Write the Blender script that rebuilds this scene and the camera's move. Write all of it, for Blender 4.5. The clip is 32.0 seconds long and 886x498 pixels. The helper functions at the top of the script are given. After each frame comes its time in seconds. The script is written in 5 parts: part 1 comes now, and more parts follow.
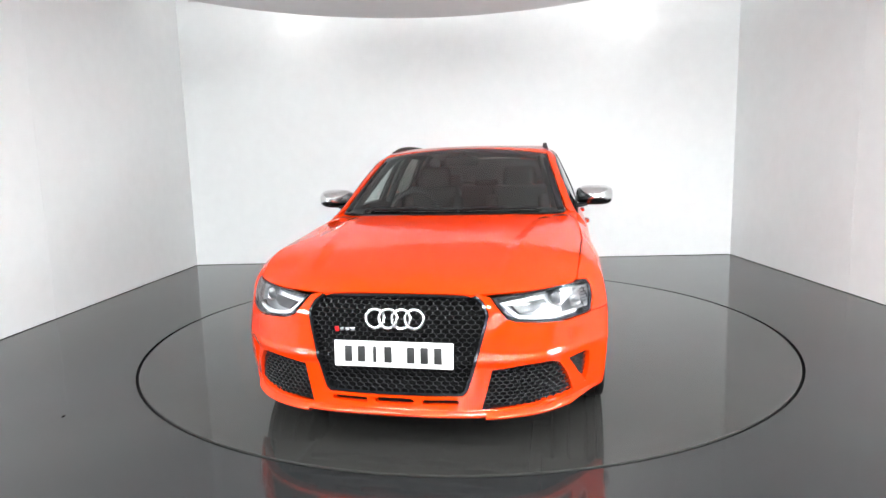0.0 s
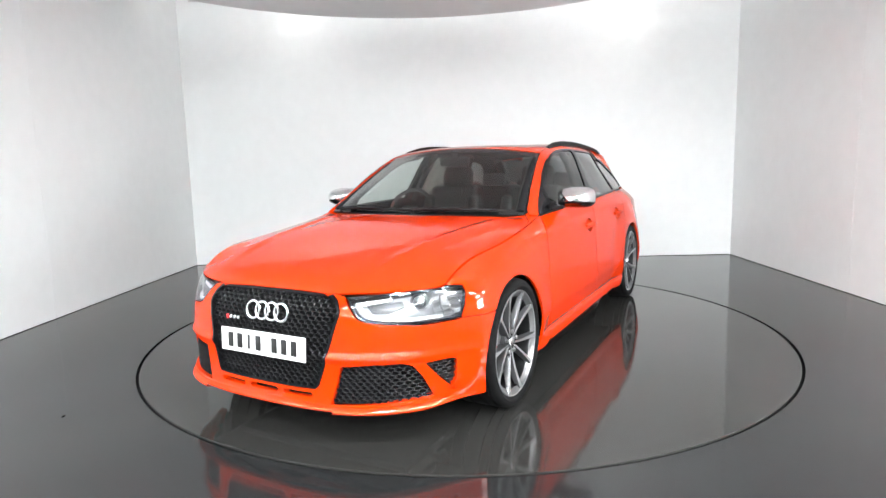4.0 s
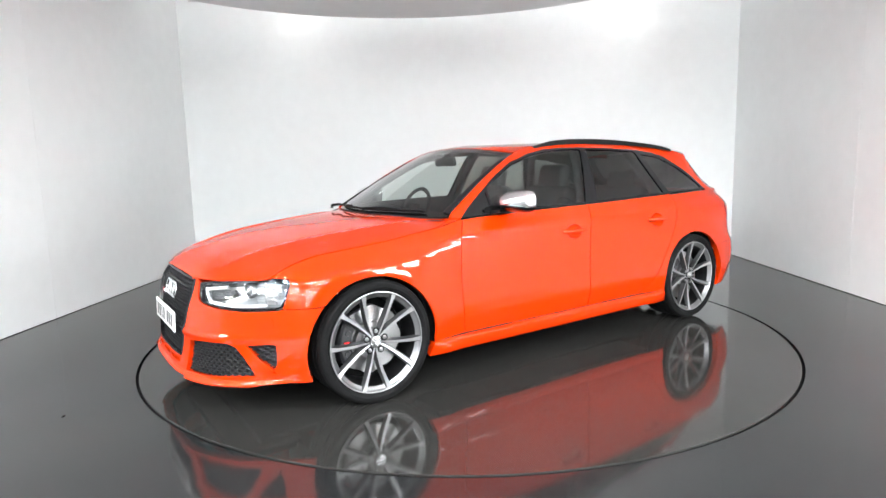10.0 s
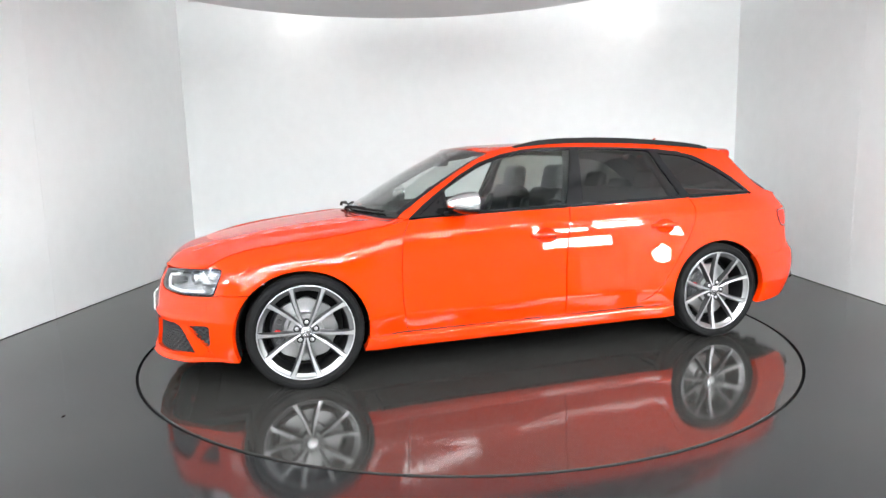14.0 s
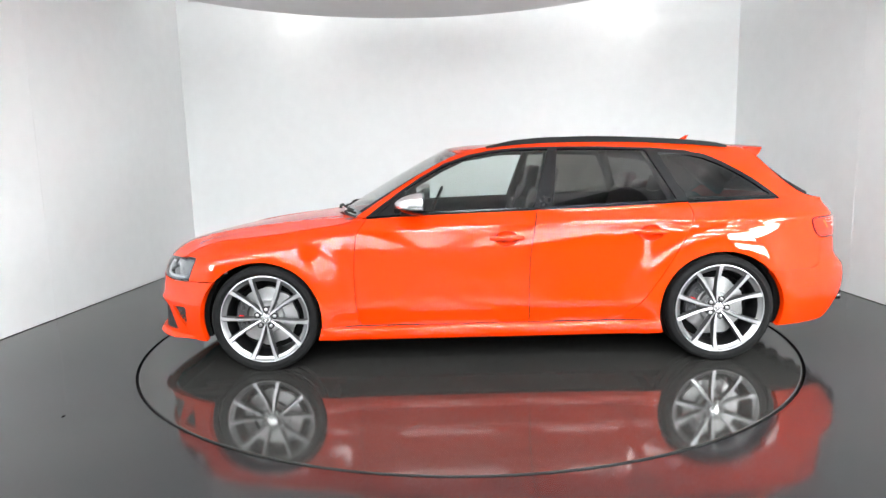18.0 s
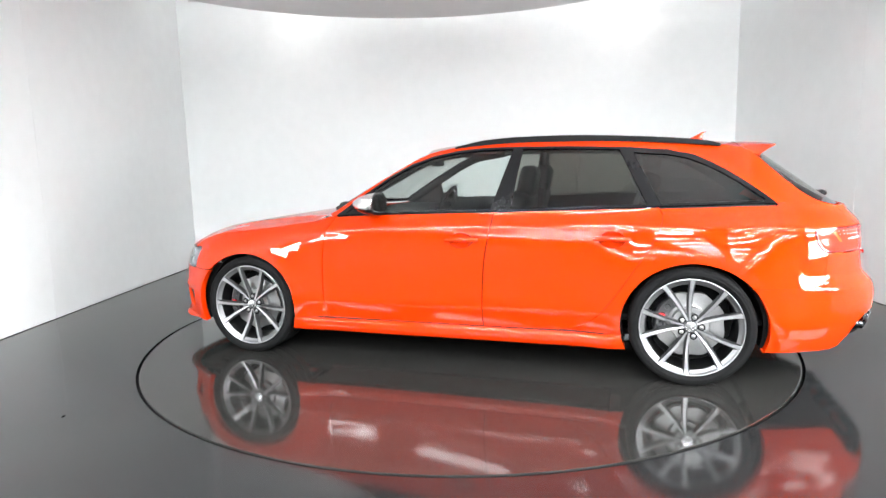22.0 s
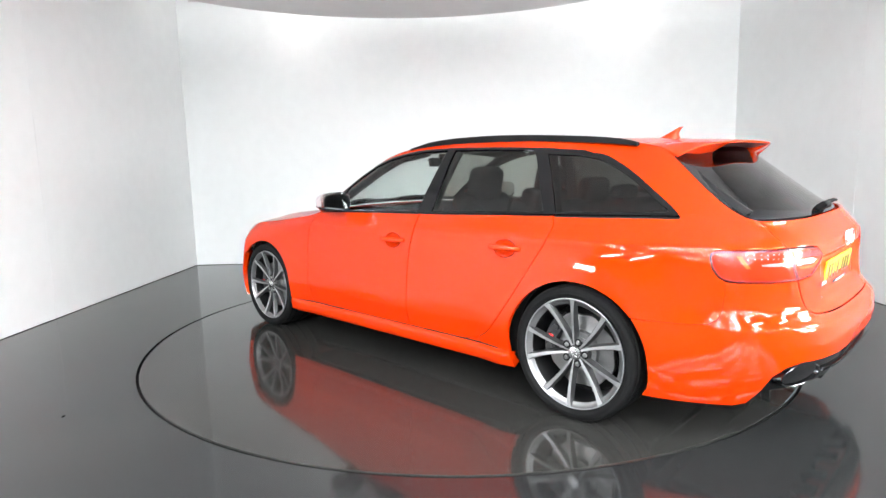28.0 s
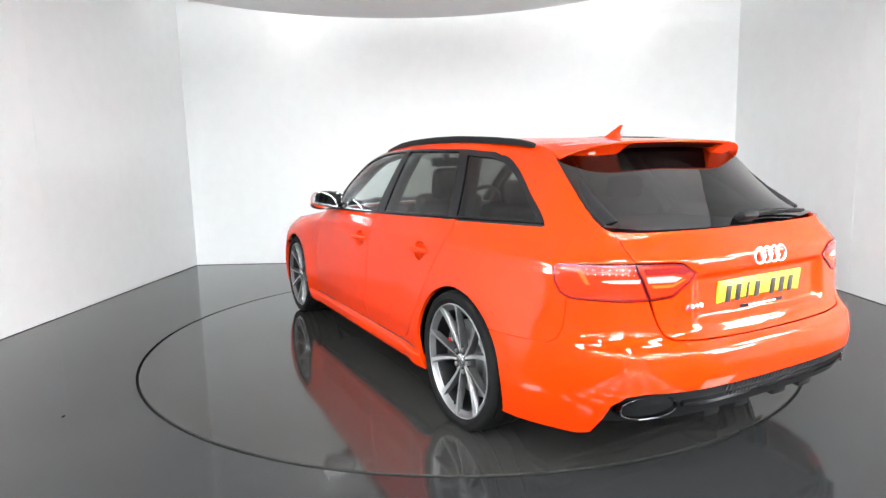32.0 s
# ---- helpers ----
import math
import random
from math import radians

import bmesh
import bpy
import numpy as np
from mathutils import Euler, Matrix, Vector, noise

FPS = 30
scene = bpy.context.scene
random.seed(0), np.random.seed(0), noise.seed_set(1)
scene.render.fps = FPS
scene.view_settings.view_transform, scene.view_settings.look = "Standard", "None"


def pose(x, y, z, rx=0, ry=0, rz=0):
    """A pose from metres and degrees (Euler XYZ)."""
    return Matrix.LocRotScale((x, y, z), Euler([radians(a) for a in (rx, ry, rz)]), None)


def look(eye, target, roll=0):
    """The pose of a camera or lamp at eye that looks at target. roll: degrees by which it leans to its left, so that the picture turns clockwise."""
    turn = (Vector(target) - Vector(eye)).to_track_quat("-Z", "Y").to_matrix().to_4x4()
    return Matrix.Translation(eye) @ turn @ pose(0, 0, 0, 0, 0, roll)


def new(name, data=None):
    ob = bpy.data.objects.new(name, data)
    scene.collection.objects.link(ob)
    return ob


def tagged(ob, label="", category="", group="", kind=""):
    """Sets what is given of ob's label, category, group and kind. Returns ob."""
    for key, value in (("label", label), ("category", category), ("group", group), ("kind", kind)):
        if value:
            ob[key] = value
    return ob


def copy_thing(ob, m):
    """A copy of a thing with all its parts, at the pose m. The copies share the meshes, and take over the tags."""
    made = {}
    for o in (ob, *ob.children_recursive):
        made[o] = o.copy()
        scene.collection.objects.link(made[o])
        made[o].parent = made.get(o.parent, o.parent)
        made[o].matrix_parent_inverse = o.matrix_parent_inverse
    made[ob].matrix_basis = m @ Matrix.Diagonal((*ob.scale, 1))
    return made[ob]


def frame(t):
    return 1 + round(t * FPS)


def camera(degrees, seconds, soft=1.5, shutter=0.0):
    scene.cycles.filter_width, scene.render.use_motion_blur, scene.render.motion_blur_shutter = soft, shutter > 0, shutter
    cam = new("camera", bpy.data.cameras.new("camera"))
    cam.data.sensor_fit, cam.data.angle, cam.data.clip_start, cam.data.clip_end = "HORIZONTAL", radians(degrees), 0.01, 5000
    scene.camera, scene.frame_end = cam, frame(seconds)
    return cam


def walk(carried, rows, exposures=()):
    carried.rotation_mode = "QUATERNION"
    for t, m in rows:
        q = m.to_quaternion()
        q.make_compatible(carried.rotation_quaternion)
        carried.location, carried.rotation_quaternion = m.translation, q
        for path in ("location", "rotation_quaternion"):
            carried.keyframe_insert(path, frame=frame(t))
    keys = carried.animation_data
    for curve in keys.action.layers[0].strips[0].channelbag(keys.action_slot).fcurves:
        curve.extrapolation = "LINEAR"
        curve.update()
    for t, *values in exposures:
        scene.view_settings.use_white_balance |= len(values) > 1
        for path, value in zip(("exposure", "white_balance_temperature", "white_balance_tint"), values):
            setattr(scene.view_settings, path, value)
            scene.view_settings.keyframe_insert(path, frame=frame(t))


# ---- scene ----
from mathutils import geometry

# camera: stands still on a tripod before the turntable
cam = camera(73.18, 32.0)
EYE = (0.0, -4.539, 1.248)
CAM_POSE = pose(*EYE, 0, 0, 1.842) @ pose(0, 0, 0, 90 - 7.964) @ pose(0, 0, 0, 0, 0, -1.457)
walk(cam, [(0, CAM_POSE), (32, CAM_POSE)], exposures=[(0, 0.39), (18, 0.39), (24, 0.51), (32, 0.51)])

# the car's heading on the turntable, degrees at seconds, and its offset from the hub
HEADING = [(0, -99.3), (1, -103.74), (2, -108.15), (3, -112.57), (4.5, -119.25), (6, -125.93), (7, -130.36),
           (8, -134.81), (9, -139.26), (10, -143.68), (11, -148.08), (12, -152.47), (13, -156.84), (14, -161.18),
           (15.5, -167.66), (17, -174.12), (18, -178.41), (19, -182.69), (20, -186.97), (21, -191.28), (22, -195.62),
           (23, -199.99), (24, -204.4), (25, -208.85), (26.5, -215.54), (28, -222.22), (29, -226.64), (30, -231.06),
           (31, -235.49), (32, -239.91)]
CAR_OFFSET = (-0.150, 0.041)

# ---- light ----
world = bpy.data.worlds.new("world")
scene.world = world
world.use_nodes = True
world.node_tree.nodes["Background"].inputs[0].default_value = (0.9, 0.95, 1.0, 1)
world.node_tree.nodes["Background"].inputs[1].default_value = 0.02
SPOT_POWER = 9.0
PANEL_GLOW = 118.0
SOFT_GLOW = 54.0
WALL_FILL_GLOW = 7.5


# ---- materials ----
def material(name, colour, rough=0.5, metal=0.0, coat=0.0, spec=0.5, grain=0.0, grain_scale=40.0, bump=0.0,
             bump_scale=200.0, emit=0.0, rough_vary=0.0, coat_rough=0.02):
    m = bpy.data.materials.new(name)
    m.use_nodes = True
    nt = m.node_tree
    b = nt.nodes["Principled BSDF"]
    b.inputs["Base Color"].default_value = (*colour, 1)
    b.inputs["Roughness"].default_value = rough
    b.inputs["Metallic"].default_value = metal
    b.inputs["Coat Weight"].default_value = coat
    b.inputs["Coat Roughness"].default_value = coat_rough
    b.inputs["Specular IOR Level"].default_value = spec
    if emit:
        b.inputs["Emission Color"].default_value = (*colour, 1)
        b.inputs["Emission Strength"].default_value = emit
    if grain or bump or rough_vary:
        tc = nt.nodes.new("ShaderNodeTexCoord")
        n1 = nt.nodes.new("ShaderNodeTexNoise")
        n1.inputs["Scale"].default_value = grain_scale
        n1.inputs["Detail"].default_value = 6
        n2 = nt.nodes.new("ShaderNodeTexNoise")
        n2.inputs["Scale"].default_value = grain_scale / 12
        n2.inputs["Detail"].default_value = 3
        nt.links.new(tc.outputs["Object"], n1.inputs["Vector"])
        nt.links.new(tc.outputs["Object"], n2.inputs["Vector"])
        add = nt.nodes.new("ShaderNodeMath")
        add.operation = "ADD"
        nt.links.new(n1.outputs["Fac"], add.inputs[0])
        nt.links.new(n2.outputs["Fac"], add.inputs[1])
        if grain:
            mr = nt.nodes.new("ShaderNodeMapRange")
            mr.inputs["From Min"].default_value, mr.inputs["From Max"].default_value = 0.6, 1.4
            mr.inputs["To Min"].default_value, mr.inputs["To Max"].default_value = 1 - grain, 1 + grain
            nt.links.new(add.outputs[0], mr.inputs["Value"])
            mul = nt.nodes.new("ShaderNodeVectorMath")
            mul.operation = "SCALE"
            mul.inputs[0].default_value = colour
            nt.links.new(mr.outputs[0], mul.inputs["Scale"])
            nt.links.new(mul.outputs[0], b.inputs["Base Color"])
        if rough_vary:
            mr = nt.nodes.new("ShaderNodeMapRange")
            mr.inputs["From Min"].default_value, mr.inputs["From Max"].default_value = 0.6, 1.4
            mr.inputs["To Min"].default_value, mr.inputs["To Max"].default_value = rough * (1 - rough_vary), rough * (1 + rough_vary)
            nt.links.new(add.outputs[0], mr.inputs["Value"])
            nt.links.new(mr.outputs[0], b.inputs["Roughness"])
        if bump:
            n3 = nt.nodes.new("ShaderNodeTexNoise")
            n3.inputs["Scale"].default_value = bump_scale
            n3.inputs["Detail"].default_value = 3
            nt.links.new(tc.outputs["Object"], n3.inputs["Vector"])
            bp = nt.nodes.new("ShaderNodeBump")
            bp.inputs["Strength"].default_value = bump
            bp.inputs["Distance"].default_value = 0.002
            nt.links.new(n3.outputs["Fac"], bp.inputs["Height"])
            nt.links.new(bp.outputs[0], b.inputs["Normal"])
    return m


def glass(name, tint, gloss=1.0, base=0.06, rough=0.01):
    """A thin pane: tinted see-through with a mirror gloss by Fresnel."""
    m = bpy.data.materials.new(name)
    m.use_nodes = True
    nt = m.node_tree
    nt.nodes.remove(nt.nodes["Principled BSDF"])
    out = nt.nodes["Material Output"]
    tr = nt.nodes.new("ShaderNodeBsdfTransparent")
    tr.inputs[0].default_value = (*tint, 1)
    gl = nt.nodes.new("ShaderNodeBsdfGlossy")
    gl.inputs["Color"].default_value = (gloss, gloss, gloss, 1)
    gl.inputs["Roughness"].default_value = rough
    lw = nt.nodes.new("ShaderNodeLayerWeight")
    lw.inputs["Blend"].default_value = 0.5
    pw = nt.nodes.new("ShaderNodeMath")
    pw.operation = "POWER"
    pw.inputs[1].default_value = 4.5
    nt.links.new(lw.outputs["Facing"], pw.inputs[0])
    fr = nt.nodes.new("ShaderNodeMath")
    fr.operation = "MULTIPLY_ADD"
    fr.inputs[1].default_value, fr.inputs[2].default_value = 0.93, base
    nt.links.new(pw.outputs[0], fr.inputs[0])
    mix = nt.nodes.new("ShaderNodeMixShader")
    nt.links.new(fr.outputs[0], mix.inputs[0])
    nt.links.new(tr.outputs[0], mix.inputs[1])
    nt.links.new(gl.outputs[0], mix.inputs[2])
    nt.links.new(mix.outputs[0], out.inputs["Surface"])
    return m


PAINT = material("red_paint", (0.53, 0.0255, 0.0008), 0.6, coat=0.75, coat_rough=0.025, spec=0.0)
BLACK_GLOSS = material("black_gloss", (0.006, 0.006, 0.0065), 0.10, spec=0.35)
BLACK_TRIM = material("black_trim", (0.007, 0.007, 0.0078), 0.15, spec=0.28, grain=0.2, grain_scale=60)
BLACK_MATT = material("black_plastic", (0.008, 0.008, 0.0085), 0.55, spec=0.08, grain=0.25, grain_scale=80, bump=0.2, bump_scale=600)
# near-black for underside and liners; shade in deep cavities is painted with it too
DARK = material("liner_and_cavity_shade", (0.005, 0.005, 0.005), 0.8, spec=0.08)
RUBBER = material("tyre_rubber", (0.0075, 0.0075, 0.0078), 0.7, spec=0.06, grain=0.25, grain_scale=50, bump=0.15, bump_scale=500)
ALLOY = material("machined_alloy", (0.40, 0.40, 0.41), 0.33, metal=0.8, grain=0.06, grain_scale=90)
ALLOY_DARK = material("titanium_alloy", (0.10, 0.10, 0.103), 0.34, metal=0.8, grain=0.08, grain_scale=70)
ALLOY_GREY = material("titanium_rim", (0.20, 0.20, 0.205), 0.30, metal=0.85, grain=0.06, grain_scale=80)
BARREL = material("rim_barrel", (0.020, 0.020, 0.021), 0.42, metal=0.8, grain=0.1, grain_scale=50)
STEEL = material("brake_steel", (0.34, 0.34, 0.34), 0.36, metal=1.0, grain=0.1, grain_scale=120)
CALIPER = material("black_caliper", (0.02, 0.02, 0.022), 0.3, coat=0.4)
CHROME = material("chrome", (0.86, 0.86, 0.87), 0.06, metal=1.0)
BLACK_CHROME = material("black_chrome", (0.10, 0.10, 0.105), 0.18, metal=1.0)
SATIN = material("satin_aluminium", (0.78, 0.78, 0.79), 0.27, metal=1.0, grain=0.03, grain_scale=80)
PLATE_WHITE = material("plate_white", (0.82, 0.82, 0.80), 0.35, coat=0.3)
PLATE_YELLOW = material("plate_yellow", (0.80, 0.56, 0.015), 0.35, coat=0.3)
PLATE_BLACK = material("plate_black", (0.01, 0.01, 0.01), 0.4)
RED_BADGE = material("red_enamel", (0.5, 0.01, 0.012), 0.25, coat=0.5)
SEAT = material("grey_leather", (0.008, 0.0085, 0.009), 0.5, spec=0.14, grain=0.15, grain_scale=60, bump=0.2, bump_scale=350)
CABIN = material("dark_cabin_trim", (0.010, 0.010, 0.011), 0.62, spec=0.15, grain=0.15, grain_scale=60)
HEADLINER = material("grey_headliner", (0.03, 0.03, 0.03), 0.85, spec=0.1, grain=0.1, grain_scale=90)
LAMP_SILVER = material("lamp_reflector", (0.46, 0.465, 0.475), 0.30, metal=1.0)
LAMP_GREY = material("lamp_bezel", (0.05, 0.051, 0.054), 0.30, metal=0.6)
LAMP_BOWL = material("lamp_bowl", (0.27, 0.275, 0.285), 0.32, metal=0.6, grain=0.12, grain_scale=160)
LENS = material("projector_glass", (0.06, 0.062, 0.066), 0.08, coat=1.0)
MESH = material("mesh_plastic", (0.016, 0.016, 0.017), 0.26, spec=0.5)
LAMP_WHITE = material("lamp_light_guide", (0.62, 0.63, 0.65), 0.3, coat=0.3)
LAMP_RED = material("tail_lamp_red", (0.56, 0.019, 0.004), 0.18, coat=0.35, spec=0.1)
LAMP_RED_DARK = material("tail_lamp_edge", (0.13, 0.003, 0.003), 0.2, coat=0.6)
LAMP_AMBER = material("tail_lamp_amber", (0.72, 0.075, 0.006), 0.25, coat=0.6)
LAMP_CLEAR = material("tail_lamp_clear", (0.62, 0.57, 0.56), 0.18, metal=0.7, coat=1.0)
BRAKE_STRIP = material("brake_strip_lens", (0.025, 0.0012, 0.0012), 0.3, spec=0.15)
LAMP_MAROON = material("tail_lamp_maroon", (0.16, 0.004, 0.004), 0.2, coat=0.6)
GLASS_FRONT = glass("clear_glass", (0.80, 0.86, 0.84))
GLASS_SCREEN = glass("windscreen_glass", (0.70, 0.75, 0.725))
GLASS_DARK = glass("privacy_glass", (0.25, 0.26, 0.235))
GLASS_QUARTER = glass("quarter_privacy_glass", (0.15, 0.155, 0.145))
GLASS_REAR = glass("rear_privacy_glass", (0.05, 0.05, 0.05))
GLASS_LAMP = glass("lamp_glass", (0.95, 0.96, 0.97), gloss=0.9, base=0.04, rough=0.02)
MIRROR_GLASS = material("mirror_glass", (0.85, 0.87, 0.88), 0.01, metal=1.0)


# ---- mesh helpers ----
def part(name, bm, mat, parent=None, label="", smooth=True):
    """Links a bmesh as one mesh object under a thing or a part."""
    me = bpy.data.meshes.new(name)
    bm.normal_update()
    bm.to_mesh(me)
    bm.free()
    for m in (mat if isinstance(mat, (list, tuple)) else (mat,)):
        me.materials.append(m)
    if smooth:
        me.shade_smooth()
        me.set_sharp_from_angle(angle=radians(38))
    ob = new(name, me)
    if parent is not None:
        ob.parent = parent
    if label:
        ob["label"] = label
    return ob


def mesh_part(name, verts, faces, normals, mat, parent=None, label=""):
    """Links arrays as one smooth mesh object that carries its own normals."""
    me = bpy.data.meshes.new(name)
    me.from_pydata([tuple(v) for v in verts], [], faces)
    me.materials.append(mat)
    me.shade_smooth()
    me.normals_split_custom_set_from_vertices([tuple(n) for n in normals])
    ob = new(name, me)
    if parent is not None:
        ob.parent = parent
    if label:
        ob["label"] = label
    return ob


def box(bm, size, at=(0, 0, 0), turn=(0, 0, 0), bevel=0.0, segs=2, mat=0):
    r = bmesh.ops.create_cube(bm, size=1.0)
    vs = r["verts"]
    bmesh.ops.scale(bm, vec=size, verts=vs)
    if bevel:
        es = list({e for v in vs for e in v.link_edges})
        rr = bmesh.ops.bevel(bm, geom=es, offset=bevel, segments=segs, profile=0.5, affect="EDGES")
        vs = list({v for f in rr["faces"] for v in f.verts} | {v for v in vs if v.is_valid})
    for f in {f for v in vs for f in v.link_faces}:
        f.material_index = mat
    bmesh.ops.transform(bm, matrix=pose(*at, *turn), verts=vs)
    return vs


def lathe(bm, profile, segs=64, axis="Y", sx=1.0, sz=1.0, mat=0, closed=False):
    """Turns a profile of (radius, along) round an axis."""
    rings = []
    for r, a in profile:
        ring = []
        for i in range(segs):
            c, s = math.cos(2 * math.pi * i / segs), math.sin(2 * math.pi * i / segs)
            p = (r * c * sx, a, r * s * sz) if axis == "Y" else (a, r * c * sx, r * s * sz) if axis == "X" else (r * c * sx, r * s * sz, a)
            ring.append(bm.verts.new(p))
        rings.append(ring)
    pairs = list(zip(rings, rings[1:])) + ([(rings[-1], rings[0])] if closed else [])
    for a, b in pairs:
        for i in range(segs):
            f = bm.faces.new((a[i], a[(i + 1) % segs], b[(i + 1) % segs], b[i]))
            f.material_index = mat
    return rings


def curve(*pts):
    """A monotone smooth curve through (x, y) points; holds its end values."""
    p = sorted(pts)
    x, y = np.array([a for a, _ in p], float), np.array([b for _, b in p], float)
    h = np.diff(x)
    d = np.diff(y) / h
    m = np.zeros(len(x))
    m[0], m[-1] = d[0], d[-1]
    for i in range(1, len(x) - 1):
        if d[i - 1] * d[i] > 0:
            w1, w2 = 2 * h[i] + h[i - 1], h[i] + 2 * h[i - 1]
            m[i] = (w1 + w2) / (w1 / d[i - 1] + w2 / d[i])

    def f(v):
        v = np.clip(np.asarray(v, float), x[0], x[-1])
        i = np.clip(np.searchsorted(x, v, side="right") - 1, 0, len(x) - 2)
        t = (v - x[i]) / h[i]
        return (y[i] * (1 + 2 * t) * (1 - t) ** 2 + m[i] * h[i] * t * (1 - t) ** 2
                + y[i + 1] * t * t * (3 - 2 * t) + m[i + 1] * h[i] * t * t * (t - 1))
    return f


def step(a, b, v):
    t = np.clip((v - a) / (b - a), 0, 1)
    return t * t * (3 - 2 * t)
# ---- the car's body: one skin, x forward, y to the car's left, z up, hub line at z 0.333 ----
XS, LW = 1.35, 0.85
CENTRE = XS + LW * math.pi / 2
WHEEL_X, WHEEL_Z, WHEEL_Y = 1.4055, 0.333, 0.783
nose_x = curve((0.10, 2.22), (0.16, 2.26), (0.20, 2.29), (0.235, 2.28), (0.40, 2.266), (0.432, 2.277), (0.452, 2.266), (0.55, 2.25), (0.62, 2.232), (0.69, 2.19), (0.72, 2.17), (1.4, 2.1))
tail_x = curve((0.10, -2.28), (0.20, -2.32), (0.30, -2.37), (0.40, -2.405), (0.48, -2.415), (0.55, -2.405), (0.585, -2.375), (0.63, -2.345),
               (0.72, -2.334), (0.82, -2.331), (0.875, -2.329), (0.91, -2.306), (0.94, -2.278), (0.99, -2.235), (1.1, -2.2), (1.4, -2.15))
flank = curve((0.12, 0.82), (0.17, 0.872), (0.19, 0.893), (0.22, 0.906), (0.252, 0.907), (0.272, 0.8765), (0.30, 0.8835), (0.34, 0.8932), (0.374, 0.9008), (0.386, 0.9027), (0.40, 0.9033),
              (0.50, 0.898), (0.65, 0.889), (0.72, 0.884), (0.78, 0.8775), (0.83, 0.870), (0.87, 0.859), (0.93, 0.836), (0.97, 0.822), (1.5, 0.80))
bumper_y = curve((0.12, 0.835), (0.17, 0.862), (0.20, 0.874), (0.235, 0.884), (0.275, 0.892), (0.30, 0.896), (0.37, 0.903), (0.40, 0.9035),
                 (0.50, 0.898), (0.65, 0.889), (0.72, 0.884), (0.78, 0.8775), (0.83, 0.870), (0.87, 0.859), (0.93, 0.836), (0.97, 0.822), (1.5, 0.80))
top_z = curve((2.2, 0.70), (2.05, 0.708), (1.95, 0.714), (1.916, 0.722), (1.853, 0.756), (1.795, 0.781), (1.675, 0.812), (1.515, 0.829), (1.345, 0.845),
              (1.156, 0.869), (0.988, 0.891), (0.90, 0.905), (0.764, 0.936), (0.3, 0.955), (-0.299, 0.967), (-1.2, 0.990), (-1.83, 1.0), (-2.1, 0.99), (-2.4, 0.985))
top_y = curve((1.916, 0.768), (1.853, 0.777), (1.795, 0.783), (1.675, 0.793), (1.515, 0.802), (1.345, 0.809), (1.156, 0.809), (0.988, 0.801), (0.90, 0.797),
              (0.764, 0.802), (0.3, 0.82), (-0.299, 0.823), (-1.2, 0.80), (-1.83, 0.715), (-2.1, 0.640), (-2.2, 0.60))
roof_z = curve((0.86, 0.94), (0.83, 0.952), (0.70, 1.032), (0.52, 1.145), (0.35, 1.242), (0.19, 1.318), (0.05, 1.352), (-0.15, 1.376), (-0.45, 1.388), (-0.9, 1.380),
               (-1.3, 1.357), (-1.6, 1.324), (-1.70, 1.298), (-1.753, 1.256), (-1.829, 1.184), (-1.904, 1.116), (-1.961, 1.069), (-2.016, 1.031), (-2.069, 1.005), (-2.125, 0.990), (-2.3, 0.986))
roof_y = curve((0.83, 0.735), (0.52, 0.665), (0.19, 0.603), (-0.1, 0.573), (-0.45, 0.56), (-1.0, 0.55), (-1.5, 0.545), (-1.753, 0.580), (-2.125, 0.63))
tumble = curve((0, 0), (0.3, 0.19), (0.6, 0.41), (0.8, 0.57), (0.88, 0.665), (0.95, 0.81), (1, 1))


def side(x, z):
    """Half the width at height z: sill lip between the wheels, plain bumpers beyond them."""
    k = step(0.93, 1.08, np.abs(x))
    return flank(z) * (1 - k) + bumper_y(z) * k


def flare(x, z):
    d1, d2 = np.hypot(x - WHEEL_X, z - WHEEL_Z), np.hypot(x + WHEEL_X, z - WHEEL_Z)
    return 0.026 * (step(0.60, 0.36, d1) + step(0.66, 0.39, d2)) + 0.034 * np.exp(-((x - 1.77) / 0.14) ** 2)


crease_z = curve((2.0, 0.775), (1.8, 0.79), (1.4, 0.805), (1.0, 0.825), (0.8, 0.842), (-0.2, 0.868), (-1.2, 0.882), (-1.6, 0.878), (-2.0, 0.866))

low_crease = curve((1.3, 0.374), (-1.3, 0.374))


def crease(x, z):
    """The sharp shoulder line along the flank."""
    d = z - crease_z(x)
    return 0.0045 * np.where(d > 0, np.clip(1 - d / 0.05, 0, 1), np.clip(1 + d / 0.022, 0, 1)) * step(1.30, 0.85, x) * step(-2.08, -1.90, x)


def lower_y(x, z, r):
    w = r * (side(x, z) + flare(x, z)) + crease(x, z)
    tz = top_z(x)
    k = step(2.0, 1.86, x) * step(-2.26, -2.12, x)
    rt = r * (side(x, tz) + flare(x, tz))
    return w - k * (rt - top_y(x)) * np.clip((z - tz + 0.13) / 0.13, 0, 1) ** 2


